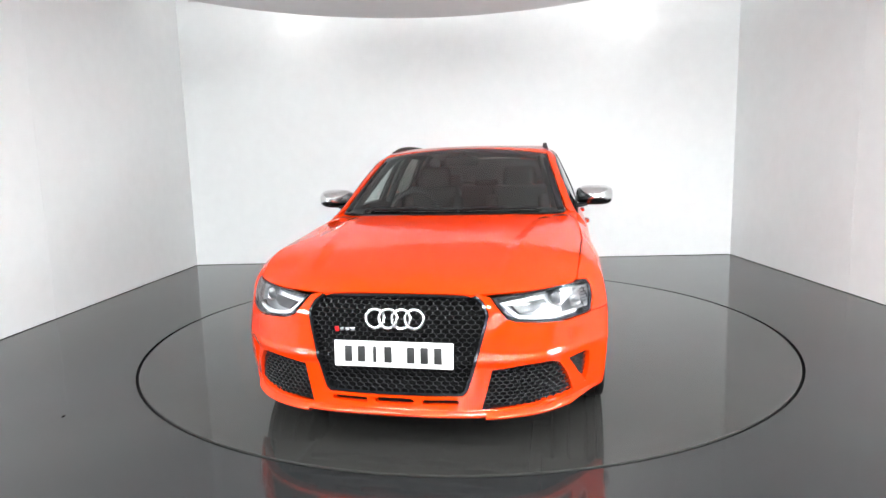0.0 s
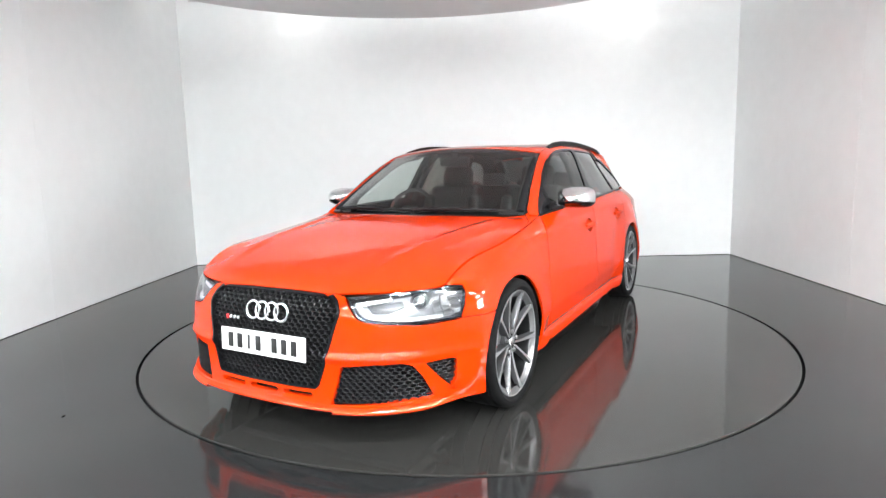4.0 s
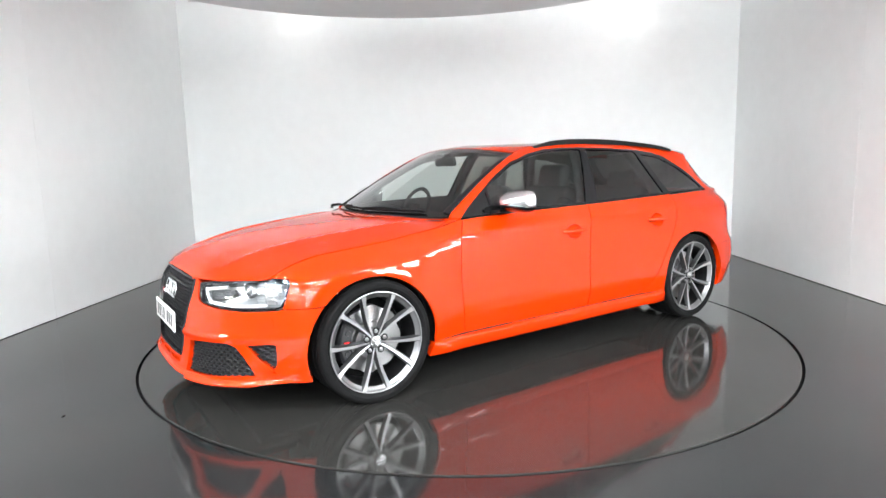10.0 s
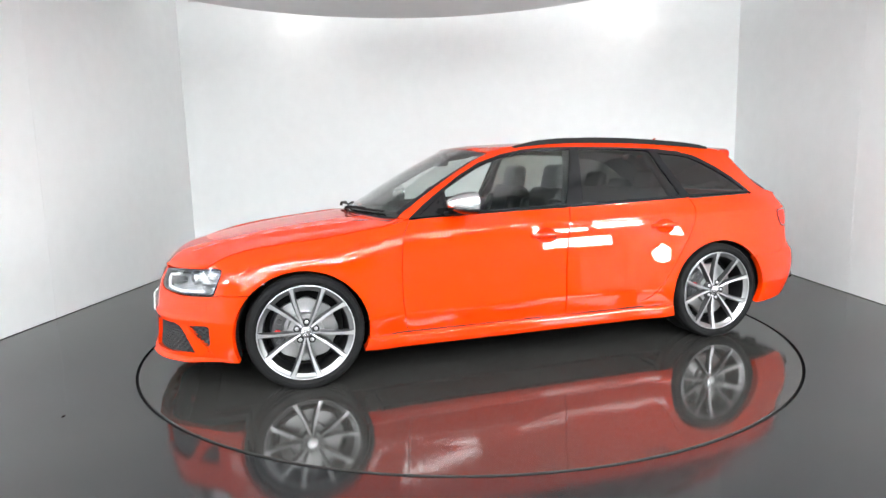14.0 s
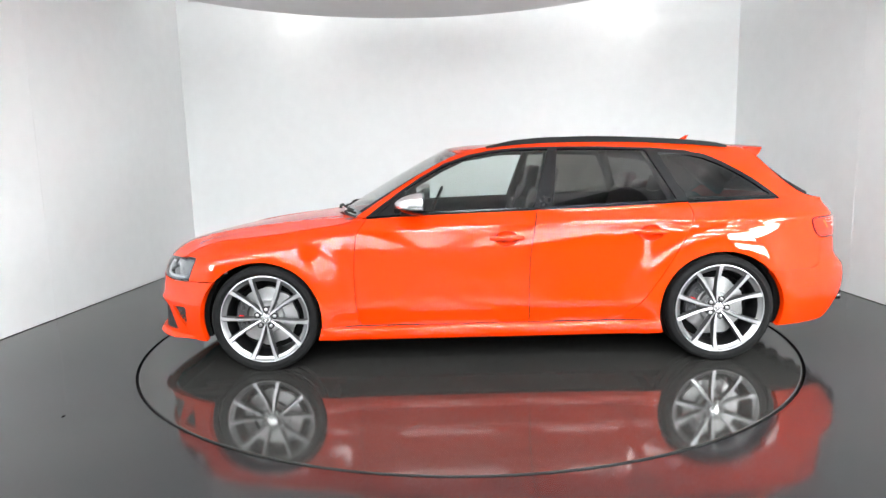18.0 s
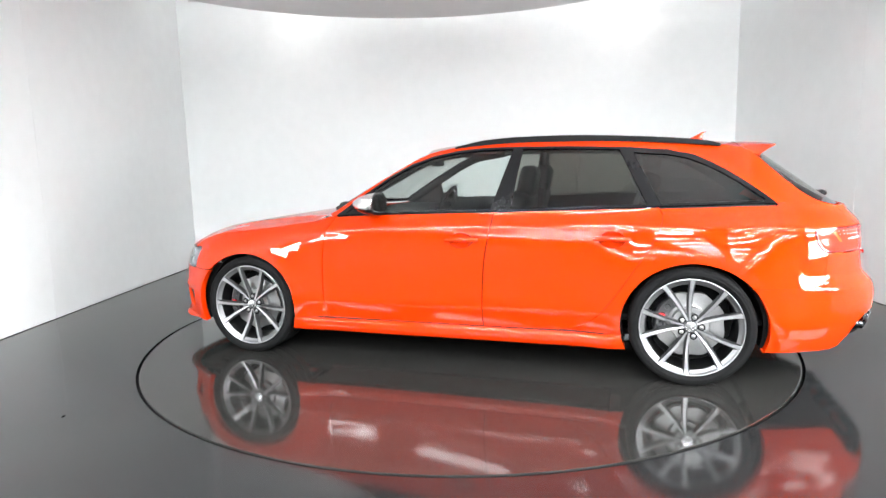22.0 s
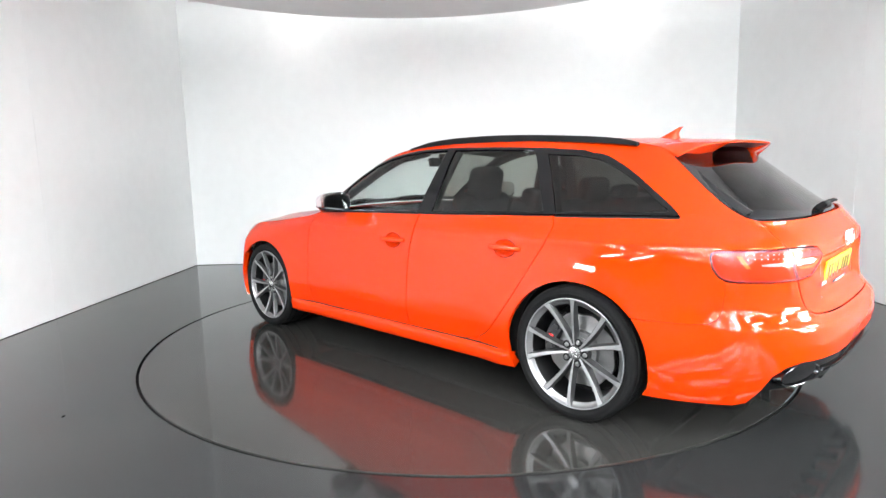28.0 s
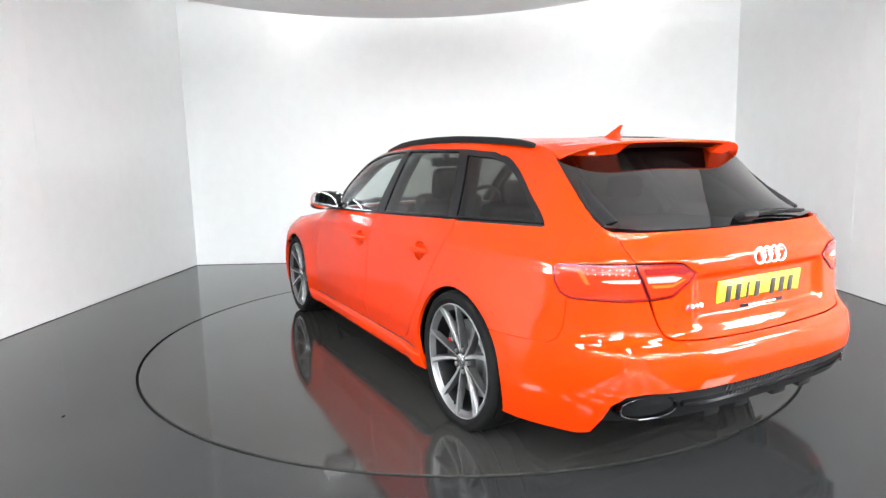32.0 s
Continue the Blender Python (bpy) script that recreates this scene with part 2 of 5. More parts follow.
def skin(s, z):
    """The half skin: s runs along the flank (s = x there) and round the nose and tail to the centre line; z is the height."""
    s, z = np.asarray(s, float), np.asarray(z, float)
    a = np.clip((s - XS) / LW, 0, math.pi / 2)
    b = np.clip((-XS - s) / LW, 0, math.pi / 2)
    x = np.where(s > XS, XS + (nose_x(z) - XS) * np.sin(a) ** 0.72, np.where(s < -XS, -XS + (tail_x(z) + XS) * np.sin(b) ** 0.6, s))
    r = np.where(s > XS, np.cos(a) ** (2 / 3), np.cos(b) ** 0.5)
    tz = top_z(x)
    y = lower_y(x, np.minimum(z, tz), r)
    up = (z > tz) & (x < 0.87)
    t = np.clip((z - tz) / np.maximum(roof_z(x) - tz, 0.01), 0, 1)
    fade = step(-2.24, -2.10, x)
    lean = step(-0.8, -1.4, x)
    fall = tumble(t) * (1 - lean) + t * lean
    y = np.where(up, y - np.maximum(y - roof_y(x), 0) * fall * fade, y)
    niche = step(0.42, 0.35, y) * step(0.625, 0.665, z) * step(0.835, 0.80, z)
    x = np.where(s < -XS - 0.8, x + 0.030 * niche, x)
    y = np.where((s >= CENTRE - 1e-6) | (s <= -CENTRE + 1e-6), 0.0, y)
    return np.stack([x, y, z], -1)


def skin_normal(s, z):
    e = 1.5e-3
    du = skin(np.minimum(s + e, CENTRE), z) - skin(np.maximum(s - e, -CENTRE), z)
    dz = skin(s, z + e) - skin(s, z - e)
    n = np.cross(dz, du)
    n[np.abs(skin(s, z)[:, 1]) < 1e-6, 1] = 0
    return n / np.maximum(np.linalg.norm(n, axis=1, keepdims=True), 1e-9)


def at_x(x, z):
    """Skin coordinates of the point of the flank at x and height z."""
    if x > XS:
        return XS + LW * math.asin(min(1, ((x - XS) / (float(nose_x(z)) - XS)) ** (1 / 0.72))), z
    if x < -XS:
        return -XS - LW * math.asin(min(1, ((-XS - x) / (-XS - float(tail_x(z)))) ** (1 / 0.6))), z
    return x, z


def nose(y, z):
    """Skin coordinates of the point of the nose at y and height z."""
    return XS + LW * math.acos(min(1, max(0, y / float(bumper_y(z)))) ** 1.5), z


def tail(y, z):
    """Skin coordinates of the point of the tail at y and height z."""
    return -XS - LW * math.acos(min(1, max(0, y / float(bumper_y(z)))) ** 2), z


def resample(poly, h):
    out = []
    for (x0, y0), (x1, y1) in zip(poly, poly[1:] + poly[:1]):
        n = max(1, math.ceil(math.hypot(x1 - x0, y1 - y0) / h))
        out += [(x0 + (x1 - x0) * i / n, y0 + (y1 - y0) * i / n) for i in range(n)]
    return out


def inside(poly, p):
    q = np.array(poly)
    x, y = p[:, 0], p[:, 1]
    hit = np.zeros(len(p), bool)
    for (x0, y0), (x1, y1) in zip(q, np.roll(q, -1, 0)):
        c = (y0 > y) != (y1 > y)
        hit ^= c & (x < (x1 - x0) * (y - y0) / (y1 - y0 + 1e-30) + x0)
    return hit


def shrink(poly, d):
    """The polygon drawn inwards by d; points on the centre lines stay on them."""
    p = np.array(poly)
    area = 0.5 * np.sum(p[:, 0] * np.roll(p[:, 1], -1) - np.roll(p[:, 0], -1) * p[:, 1])
    out = []
    n = len(p)
    for i in range(n):
        a, b = p[i] - p[i - 1], p[(i + 1) % n] - p[i]
        na, nb = np.array([-a[1], a[0]]) / (np.linalg.norm(a) + 1e-12), np.array([-b[1], b[0]]) / (np.linalg.norm(b) + 1e-12)
        m = na + nb
        m = m / max(0.5, np.linalg.norm(m)) if np.linalg.norm(m) > 1e-6 else na
        q = p[i] + m * d * (1 if area > 0 else -1)
        if abs(abs(p[i][0]) - CENTRE) < 1e-6:
            q[0] = p[i][0]
        out.append((q[0], q[1]))
    return out


def panel(poly, holes=(), h=0.025, gap=0.0018, flange=0.014, off=0.0, bulge=0.0, lines=()):
    """A piece of the skin inside a polygon of skin coordinates: verts, faces, normals; its rim turns in by flange."""
    outer = shrink(resample(list(poly), h), gap)
    rings = [outer] + [shrink(resample(list(q), h), -gap) for q in holes]
    pts = np.array([p for r in rings for p in r])
    edges, k = [], 0
    for r in rings:
        edges += [(k + i, k + (i + 1) % len(r)) for i in range(len(r))]
        k += len(r)
    lo, hi = pts.min(0), pts.max(0)
    gx, gy = np.meshgrid(np.arange(lo[0] + h / 2, hi[0], h), np.arange(lo[1] + h / 2, hi[1], h))
    g = np.stack([gx.ravel(), gy.ravel()], 1)
    if len(g):
        g = g[inside(outer, g)]
        for r in rings[1:]:
            g = g[~inside(r, g)]
    for line in lines:
        c = np.array([(s, float(line(skin(s, line(s))[0]))) for s in np.arange(lo[0], hi[0], h * 0.7)])
        ok = inside(outer, c)
        for r in rings[1:]:
            ok &= ~inside(r, c)
        ok &= np.array([np.min(np.hypot(pts[:, 0] - q[0], pts[:, 1] - q[1])) > 0.4 * h for q in c])
        k = len(pts)
        idx = np.cumsum(ok) - 1 + k
        edges += [(int(idx[i]), int(idx[i + 1])) for i in range(len(c) - 1) if ok[i] and ok[i + 1]]
        pts = np.vstack([pts, c[ok]])
    if len(g):
        near = np.array([np.min(np.hypot(pts[:, 0] - q[0], pts[:, 1] - q[1])) for q in g])
        g = g[near > 0.5 * h]
    allp = np.vstack([pts, g]) if len(g) else pts
    v2, e2, f2, ov, oe, of = geometry.delaunay_2d_cdt([Vector(p) for p in allp], edges, [], 0, 1e-6)
    v2 = np.array([tuple(v) for v in v2])
    tri = np.array([tuple(f) for f in f2 if len(f) == 3])
    cen = v2[tri].mean(1)
    keep = inside(outer, cen)
    for r in rings[1:]:
        keep &= ~inside(r, cen)
    tri = tri[keep]
    used = np.unique(tri)
    back = -np.ones(len(v2), int)
    back[used] = np.arange(len(used))
    v2, tri = v2[used], back[tri]
    nor = skin_normal(v2[:, 0], v2[:, 1])
    ver = skin(v2[:, 0], v2[:, 1]) + nor * off
    if bulge:
        d = np.array([np.min(np.hypot(pts[:, 0] - q[0], pts[:, 1] - q[1])) for q in v2])
        ver = ver + nor * (bulge * np.clip(d / 0.03, 0, 1) ** 0.5)[:, None]
    faces = [(int(a), int(c), int(b)) for a, b, c in tri]
    if bulge:
        f = np.array(faces)
        fn = np.cross(ver[f[:, 1]] - ver[f[:, 0]], ver[f[:, 2]] - ver[f[:, 0]])
        nor = np.zeros_like(ver)
        for k in range(3):
            np.add.at(nor, f[:, k], fn)
        nor /= np.maximum(np.linalg.norm(nor, axis=1, keepdims=True), 1e-12)
    if flange:
        count = {}
        for a, b, c in faces:
            for e in ((a, b), (b, c), (c, a)):
                count[e] = count.get(e, 0) + 1
        rim = [e for e in count if (e[1], e[0]) not in count]
        ver, nor = list(ver), list(nor)
        for a, b in rim:
            if abs(ver[a][1]) < 1e-5 and abs(ver[b][1]) < 1e-5:
                continue
            out = np.cross(ver[b] - ver[a], nor[a])
            out = out / (np.linalg.norm(out) + 1e-12)
            i = len(ver)
            ver += [ver[a], ver[b], ver[b] - nor[b] * flange, ver[a] - nor[a] * flange]
            nor += [out] * 4
            faces.append((i + 1, i, i + 3, i + 2))
        ver, nor = np.array(ver), np.array(nor)
    return ver, faces, nor


def mirrored(p):
    v, f, n = p
    k = np.array([1, -1, 1])
    return v * k, [tuple(reversed(q)) for q in f], n * k


def joined(*ps):
    v, f, n, k = [], [], [], 0
    for a, b, c in ps:
        v.append(a)
        n.append(c)
        f += [tuple(i + k for i in q) for q in b]
        k += len(a)
    return np.vstack(v), f, np.vstack(n)


def sheet(fn, nu, nv, flip=False):
    """A patch from fn(u, v), both 0 to 1: verts, faces, normals."""
    u, v = np.meshgrid(np.linspace(0, 1, nu), np.linspace(0, 1, nv), indexing="ij")
    u, v = u.ravel(), v.ravel()
    e = 1e-3
    du = fn(np.minimum(u + e, 1), v) - fn(np.maximum(u - e, 0), v)
    dv = fn(u, np.minimum(v + e, 1)) - fn(u, np.maximum(v - e, 0))
    n = np.cross(du, dv) * (-1 if flip else 1)
    n /= np.maximum(np.linalg.norm(n, axis=1, keepdims=True), 1e-9)
    f = []
    for i in range(nu - 1):
        for j in range(nv - 1):
            q = (i * nv + j, (i + 1) * nv + j, (i + 1) * nv + j + 1, i * nv + j + 1)
            f.append(tuple(reversed(q)) if flip else q)
    return fn(u, v), f, n


def arch(cx, a0, a1, r=0.356, n=26):
    """Skin points along a wheel arch, from angle a0 to a1 in degrees (0 forward, 90 up)."""
    wide, shift = (0.376, 0.018) if cx > 0 else (0.382, -0.006)
    wide += r - 0.356
    return [at_x(cx + shift + wide * math.cos(radians(a0 + (a1 - a0) * i / n)), WHEEL_Z + r * math.sin(radians(a0 + (a1 - a0) * i / n))) for i in range(n + 1)]


def along(f, x0, x1, n, dz=0.0):
    return [at_x(x, float(f(x)) + dz) for x in np.linspace(x0, x1, n)]
# ---- the room ----
WALL_W, WALL_E, WALL_N = -3.57, 3.51, 3.30
ROOM_H = 3.62
SHOW_Y, SHOW_X = -34.0, 9.0
OPEN_Y = -3.2
PLASTER = material("white_plaster", (0.855, 0.868, 0.87), 0.62, grain=0.03, grain_scale=7, bump=0.25, bump_scale=45)
CEILING = material("ceiling_white", (0.74, 0.74, 0.74), 0.8, grain=0.03, grain_scale=5)
FLOOR_MAT = material("grey_resin_floor", (0.0150, 0.0153, 0.0158), 0.10, spec=0.33, grain=0.16, grain_scale=7, bump=0.02, bump_scale=18, rough_vary=0.35)
TABLE_MAT = material("grey_turntable_resin", (0.0215, 0.021, 0.0200), 0.075, spec=0.37, grain=0.14, grain_scale=7, bump=0.02, bump_scale=18, rough_vary=0.3)
GAP_MAT = material("black_seal_and_gap_shade", (0.004, 0.004, 0.004), 0.6, spec=0.08)
LED = material("led_panel", (0.945, 0.985, 1.0), 0.5, emit=PANEL_GLOW)
SOFT = material("softbox_cloth", (0.955, 0.99, 1.0), 0.5, emit=SOFT_GLOW)
WALL_FILL = material("wall_fill_tube", (1.0, 1.0, 1.0), 0.5, emit=WALL_FILL_GLOW)
LAMP_RING = material("white_lamp_ring", (0.75, 0.75, 0.75), 0.4)
BULB = material("downlight_bulb", (1.0, 0.95, 0.86), 0.5, emit=60.0)
SHOW_WALL = material("showroom_wall", (0.20, 0.20, 0.205), 0.6, grain=0.06, grain_scale=3)


def slab(name, lo, hi, mat, label, bevel=0.0):
    bm = bmesh.new()
    box(bm, [b - a for a, b in zip(lo, hi)], [(a + b) / 2 for a, b in zip(lo, hi)], bevel=bevel)
    return tagged(part(name, bm, mat, smooth=False), label, kind="structure")


def ring_plate(name, outer, r, n, z0, z1, mat, label, centre=(0, 0)):
    """A flat plate with a round hole; outer is a polygon."""
    bm = bmesh.new()
    es = []
    for loop in (outer, [(centre[0] + r * math.cos(2 * math.pi * i / n), centre[1] + r * math.sin(2 * math.pi * i / n)) for i in range(n)]):
        vs = [bm.verts.new((x, y, z1)) for x, y in loop]
        es += [bm.edges.new((vs[i], vs[(i + 1) % len(vs)])) for i in range(len(vs))]
    bmesh.ops.triangle_fill(bm, use_beauty=True, edges=es)
    for f in bm.faces:
        if f.normal.z < 0:
            f.normal_flip()
    top = list(bm.faces)
    r2 = bmesh.ops.extrude_face_region(bm, geom=top)
    bmesh.ops.translate(bm, vec=(0, 0, z0 - z1), verts=[v for v in r2["geom"] if isinstance(v, bmesh.types.BMVert)])
    bmesh.ops.recalc_face_normals(bm, faces=bm.faces)
    return tagged(part(name, bm, mat, smooth=False), label, kind="structure")


TABLE_R = 2.270
ring_plate("floor", [(-SHOW_X, SHOW_Y), (SHOW_X, SHOW_Y), (SHOW_X, 4.2), (-SHOW_X, 4.2)], 2.288, 256, -0.03, 0.0, FLOOR_MAT,
           "dark grey polished resin floor with a round turntable opening")
slab("wall_north", (WALL_W - 0.15, WALL_N, 0.006), (WALL_E + 0.15, WALL_N + 0.15, ROOM_H), PLASTER, "plain white painted back wall")
slab("wall_west", (WALL_W - 0.15, 0.47, 0.006), (WALL_W, WALL_N, ROOM_H), PLASTER, "plain white painted side wall panel with a joint")
slab("wall_west_front", (WALL_W - 0.15, OPEN_Y, 0.006), (WALL_W - 0.0012, 0.4685, ROOM_H), PLASTER, "plain white painted side wall panel beside a joint")
slab("wall_east", (WALL_E, 0.905, 0.006), (WALL_E + 0.15, WALL_N, ROOM_H), PLASTER, "plain white painted side wall panel with a joint")
slab("wall_east_front", (WALL_E + 0.0012, OPEN_Y, 0.006), (WALL_E + 0.15, 0.9035, ROOM_H), PLASTER, "plain white painted side wall panel beside a joint")
slab("ceiling", (-SHOW_X, OPEN_Y, ROOM_H), (SHOW_X, WALL_N + 0.15, ROOM_H + 0.12), CEILING, "plain white ceiling over the turntable bay")
# unseen ceiling, added dark so that little of it reflects in paint and floor
slab("ceiling_unseen", (-SHOW_X, SHOW_Y, ROOM_H), (SHOW_X, OPEN_Y - 0.004, ROOM_H + 0.12), SHOW_WALL, "unseen dark ceiling added behind the camera to dim reflections")
slab("wall_south", (-SHOW_X, SHOW_Y - 0.15, 0), (SHOW_X, SHOW_Y, ROOM_H), SHOW_WALL, "plain grey showroom wall behind the camera")
for k, sx in enumerate((-1, 1)):
    slab("wall_side_" + "ab"[k], (min(sx * SHOW_X, sx * (SHOW_X + 0.15)), SHOW_Y, 0), (max(sx * SHOW_X, sx * (SHOW_X + 0.15)), OPEN_Y, ROOM_H), SHOW_WALL, "plain grey showroom side wall")
    slab("wall_return_" + "ab"[k], (min(sx * 3.75, sx * SHOW_X), OPEN_Y, 0), (max(sx * 3.75, sx * SHOW_X), OPEN_Y + 0.15, ROOM_H), SHOW_WALL, "plain grey wall beside the bay's opening")


def canopy():
    bm = bmesh.new()
    lathe(bm, [(0.001, 0.0), (1.5, 0.0), (3.17, 0.0), (3.20, 0.006), (3.21, 0.02), (3.21, 0.10), (3.19, 0.115), (0.001, 0.115)], 128, axis="Z")
    bmesh.ops.recalc_face_normals(bm, faces=bm.faces)
    ob = part("ceiling_canopy", bm, CEILING)
    ob.location = (-0.33, -0.49, 2.95)
    return tagged(ob, "round white suspended ceiling canopy over the turntable", "ceiling canopy", kind="structure")


canopy()


def turntable():
    bm = bmesh.new()
    lathe(bm, [(0.001, 0.0), (1.2, 0.0), (2.264, 0.0), (TABLE_R, -0.003), (TABLE_R, -0.06)], 256, axis="Z")
    bmesh.ops.recalc_face_normals(bm, faces=bm.faces)
    ob = part("turntable", bm, TABLE_MAT, smooth=False)
    tagged(ob, "round dark grey resin vehicle turntable set flush in the floor", "turntable")
    bm = bmesh.new()
    lathe(bm, [(TABLE_R + 0.0005, -0.055), (TABLE_R + 0.0005, -0.004), (TABLE_R + 0.0025, -0.0015), (TABLE_R + 0.005, -0.004), (TABLE_R + 0.005, -0.055)], 256, axis="Z")
    bmesh.ops.recalc_face_normals(bm, faces=bm.faces)
    part("edge_trim", bm, GAP_MAT, ob, "black edge trim")
    bm = bmesh.new()
    lathe(bm, [(2.20, -0.05), (2.32, -0.05)], 200, axis="Z")
    tagged(part("pit_seal", bm, GAP_MAT), "black rubber seal in the turntable's gap", kind="structure")
    return ob


TABLE = turntable()

# near-black strips paint the shadow line in the gap under the wall panels
for name, lo, hi in (("gap_shade_north", (WALL_W, WALL_N + 0.02, 0), (WALL_E, WALL_N + 0.10, 0.006)), ("gap_shade_west", (WALL_W - 0.10, OPEN_Y, 0), (WALL_W - 0.02, WALL_N, 0.006)), ("gap_shade_east", (WALL_E + 0.02, OPEN_Y, 0), (WALL_E + 0.10, WALL_N, 0.006))):
    slab(name, lo, hi, GAP_MAT, "near-black strip standing for the shadow gap under the wall panels")
bm = bmesh.new()
lathe(bm, [(0.001, 0.004), (0.006, 0.0035), (0.009, 0.0)], 9, axis="Z")
speck = tagged(part("grit", bm, GAP_MAT), "small dark crumb of grit on the floor", "grit")
speck.location = (-2.10, -1.63, 0)
speck.scale = (0.8, 1.6, 1)


def downlight(x, y, z, aim, power, size, group, tone):
    bm = bmesh.new()
    lathe(bm, [(0.075, 0.0), (0.085, -0.006), (0.07, -0.012), (0.052, -0.004), (0.045, 0.03)], 32, axis="Z")
    ob = part("downlight", bm, LAMP_RING)
    ob.location = (x, y, z)
    tagged(ob, "white recessed ceiling downlight, switched on", "downlight", group)
    bm = bmesh.new()
    lathe(bm, [(0.001, 0.018), (0.045, 0.02)], 24, axis="Z")
    part("bulb", bm, BULB, ob, "glowing warm white bulb")
    d = bpy.data.lights.new("spot", "SPOT")
    d.energy, d.spot_size, d.spot_blend, d.shadow_soft_size, d.color = power, radians(size), 0.9, 0.06, tone
    s = new("downlight_beam", d)
    s.matrix_world = look((x, y, z - 0.03), aim)
    return ob


for x, y, ax, ay in ((-2.0, 3.02, -2.0, 3.3), (2.12, 3.02, 2.12, 3.3), (3.2, 2.2, 3.51, 2.2)):
    downlight(x, y, ROOM_H - 0.004, (ax, ay, 1.2), SPOT_POWER if y > 3 else 0.45 * SPOT_POWER, 95, "downlights round the bay", (1.0, 0.97, 0.92))


def light_panel(name, w, l, label, group, glow):
    """A flat light fitting, facing down: a white tray with a glowing diffuser."""
    bm = bmesh.new()
    box(bm, (w + 0.05, l + 0.05, 0.03), (0, 0, 0.018), bevel=0.004)
    ob = part(name, bm, LAMP_RING)
    tagged(ob, label, "light panel", group)
    bm = bmesh.new()
    box(bm, (w, l, 0.006), (0, 0, -0.0005))
    part("diffuser", bm, glow, ob, "glowing white diffuser")
    return ob


strip = light_panel("ceiling_strip_light", 1.5, 0.22, "long white ceiling strip light, switched on", "strip lights of the showroom", LED)
strip.matrix_basis = pose(-4.8, -4.6, ROOM_H - 0.036)
for px in (-4.8, -2.4, 0.0, 2.4, 4.8):
    for py in (-4.6, -6.4, -8.2, -10.0, -11.8, -14.2, -16.8, -19.6, -22.6, -25.8, -29.2, -32.6):
        if (px, py) != (-4.8, -4.6):
            copy_thing(strip, pose(px, py, ROOM_H - 0.036))


def light_bank(x, aim, panels, group):
    """Flat studio light panels on black floor stands at the mouth of the bay; aim is the way they face."""
    for y0, y1, z0, z1 in panels:
        w, h, yc, zc = y1 - y0, z1 - z0, (y0 + y1) / 2, (z0 + z1) / 2
        bm = bmesh.new()
        lathe(bm, [(0.001, 0.0), (0.095, 0.0), (0.095, 0.012), (0.085, 0.018), (0.020, 0.03), (0.016, 0.06), (0.016, zc + 0.1), (0.001, zc + 0.1)], 24, axis="Z")
        ob = part("studio_light", bm, BLACK_MATT)
        ob.location = (x - aim[0] * 0.12, yc - aim[1] * 0.12, 0)
        tagged(ob, "flat white studio light panel on a black floor stand, switched on", "studio light", group)
        m = Matrix.Translation(-ob.location) @ look((x, yc, zc), (x + aim[0], yc + aim[1], zc))
        bm = bmesh.new()
        box(bm, (w + 0.03, h + 0.03, 0.06), (0, 0, 0.036), bevel=0.006)
        part("light_box", bm, BLACK_MATT, ob).matrix_local = m
        bm = bmesh.new()
        box(bm, (w, h, 0.006), (0, 0, 0.0015))
        part("diffuser", bm, SOFT, ob, "glowing white diffuser").matrix_local = m


light_bank(3.20, (-0.80, 0.60), ((-3.45, -2.78, 1.32, 1.72), (-2.50, -1.98, 1.32, 1.72), (-3.32, -2.52, 0.72, 1.06)), "studio lights beside the turntable")
light_bank(-3.30, (0.80, 0.60), ((-3.42, -2.90, 1.26, 1.64),), "studio lights beside the turntable")
# unseen tube lights, added above the canopy to brighten the back wall
for cx, w in ((-1.7, 2.4), (1.5, 2.4)):
    tube = light_panel("wall_fill_light", w, 0.10, "unseen white tube light added above the canopy to brighten the back wall", "cove lights above the canopy", WALL_FILL)
    tube.matrix_basis = pose(cx, 2.35 - 0.1 * abs(cx), 3.16) @ pose(0, 0, 0, 120, 0, 0)
# ---- the car ----
CAR = new("car")
tagged(CAR, "bright red estate car with black roof rails standing on the turntable", "car")


def both(name, p, mat, parent=None, label=""):
    """The same piece on the car's left and right side."""
    parents = parent if isinstance(parent, tuple) else (parent or CAR, parent or CAR)
    return mesh_part(name, *p, mat, parents[0], label), mesh_part(name, *mirrored(p), mat, parents[1], label)


def whole(name, p, mat, parent=None, label=""):
    """A piece across the car, from its left half."""
    return mesh_part(name, *joined(p, mirrored(p)), mat, parent or CAR, label)


AX = [at_x(*p) for p in ((0.767, 0.94), (0.671, 1.012), (0.579, 1.077), (0.425, 1.179), (0.27, 1.261), (0.115, 1.310), (-0.036, 1.337), (-0.191, 1.349),
                         (-0.403, 1.350), (-0.719, 1.343), (-1.07, 1.328), (-1.2, 1.3145), (-1.28, 1.3095), (-1.38, 1.287), (-1.48, 1.246), (-1.57, 1.196), (-1.66, 1.137), (-1.74, 1.079), (-1.79, 1.040), (-1.822, 1.012), (-1.832, 1.001))]
BELT = along(top_z, -1.815, 0.76, 30)
DOOR_FRONT = [(0.766, 0.932), (0.824, 0.84), (0.842, 0.648), (0.841, 0.464), (0.833, 0.37), (0.824, 0.31), (0.808, 0.271)]
DOOR_MID = [(-0.232, 0.271), (-0.231, 0.40), (-0.232, 0.5), (-0.240, 0.65), (-0.255, 0.765), (-0.275, 0.86), (-0.294, 0.966)]
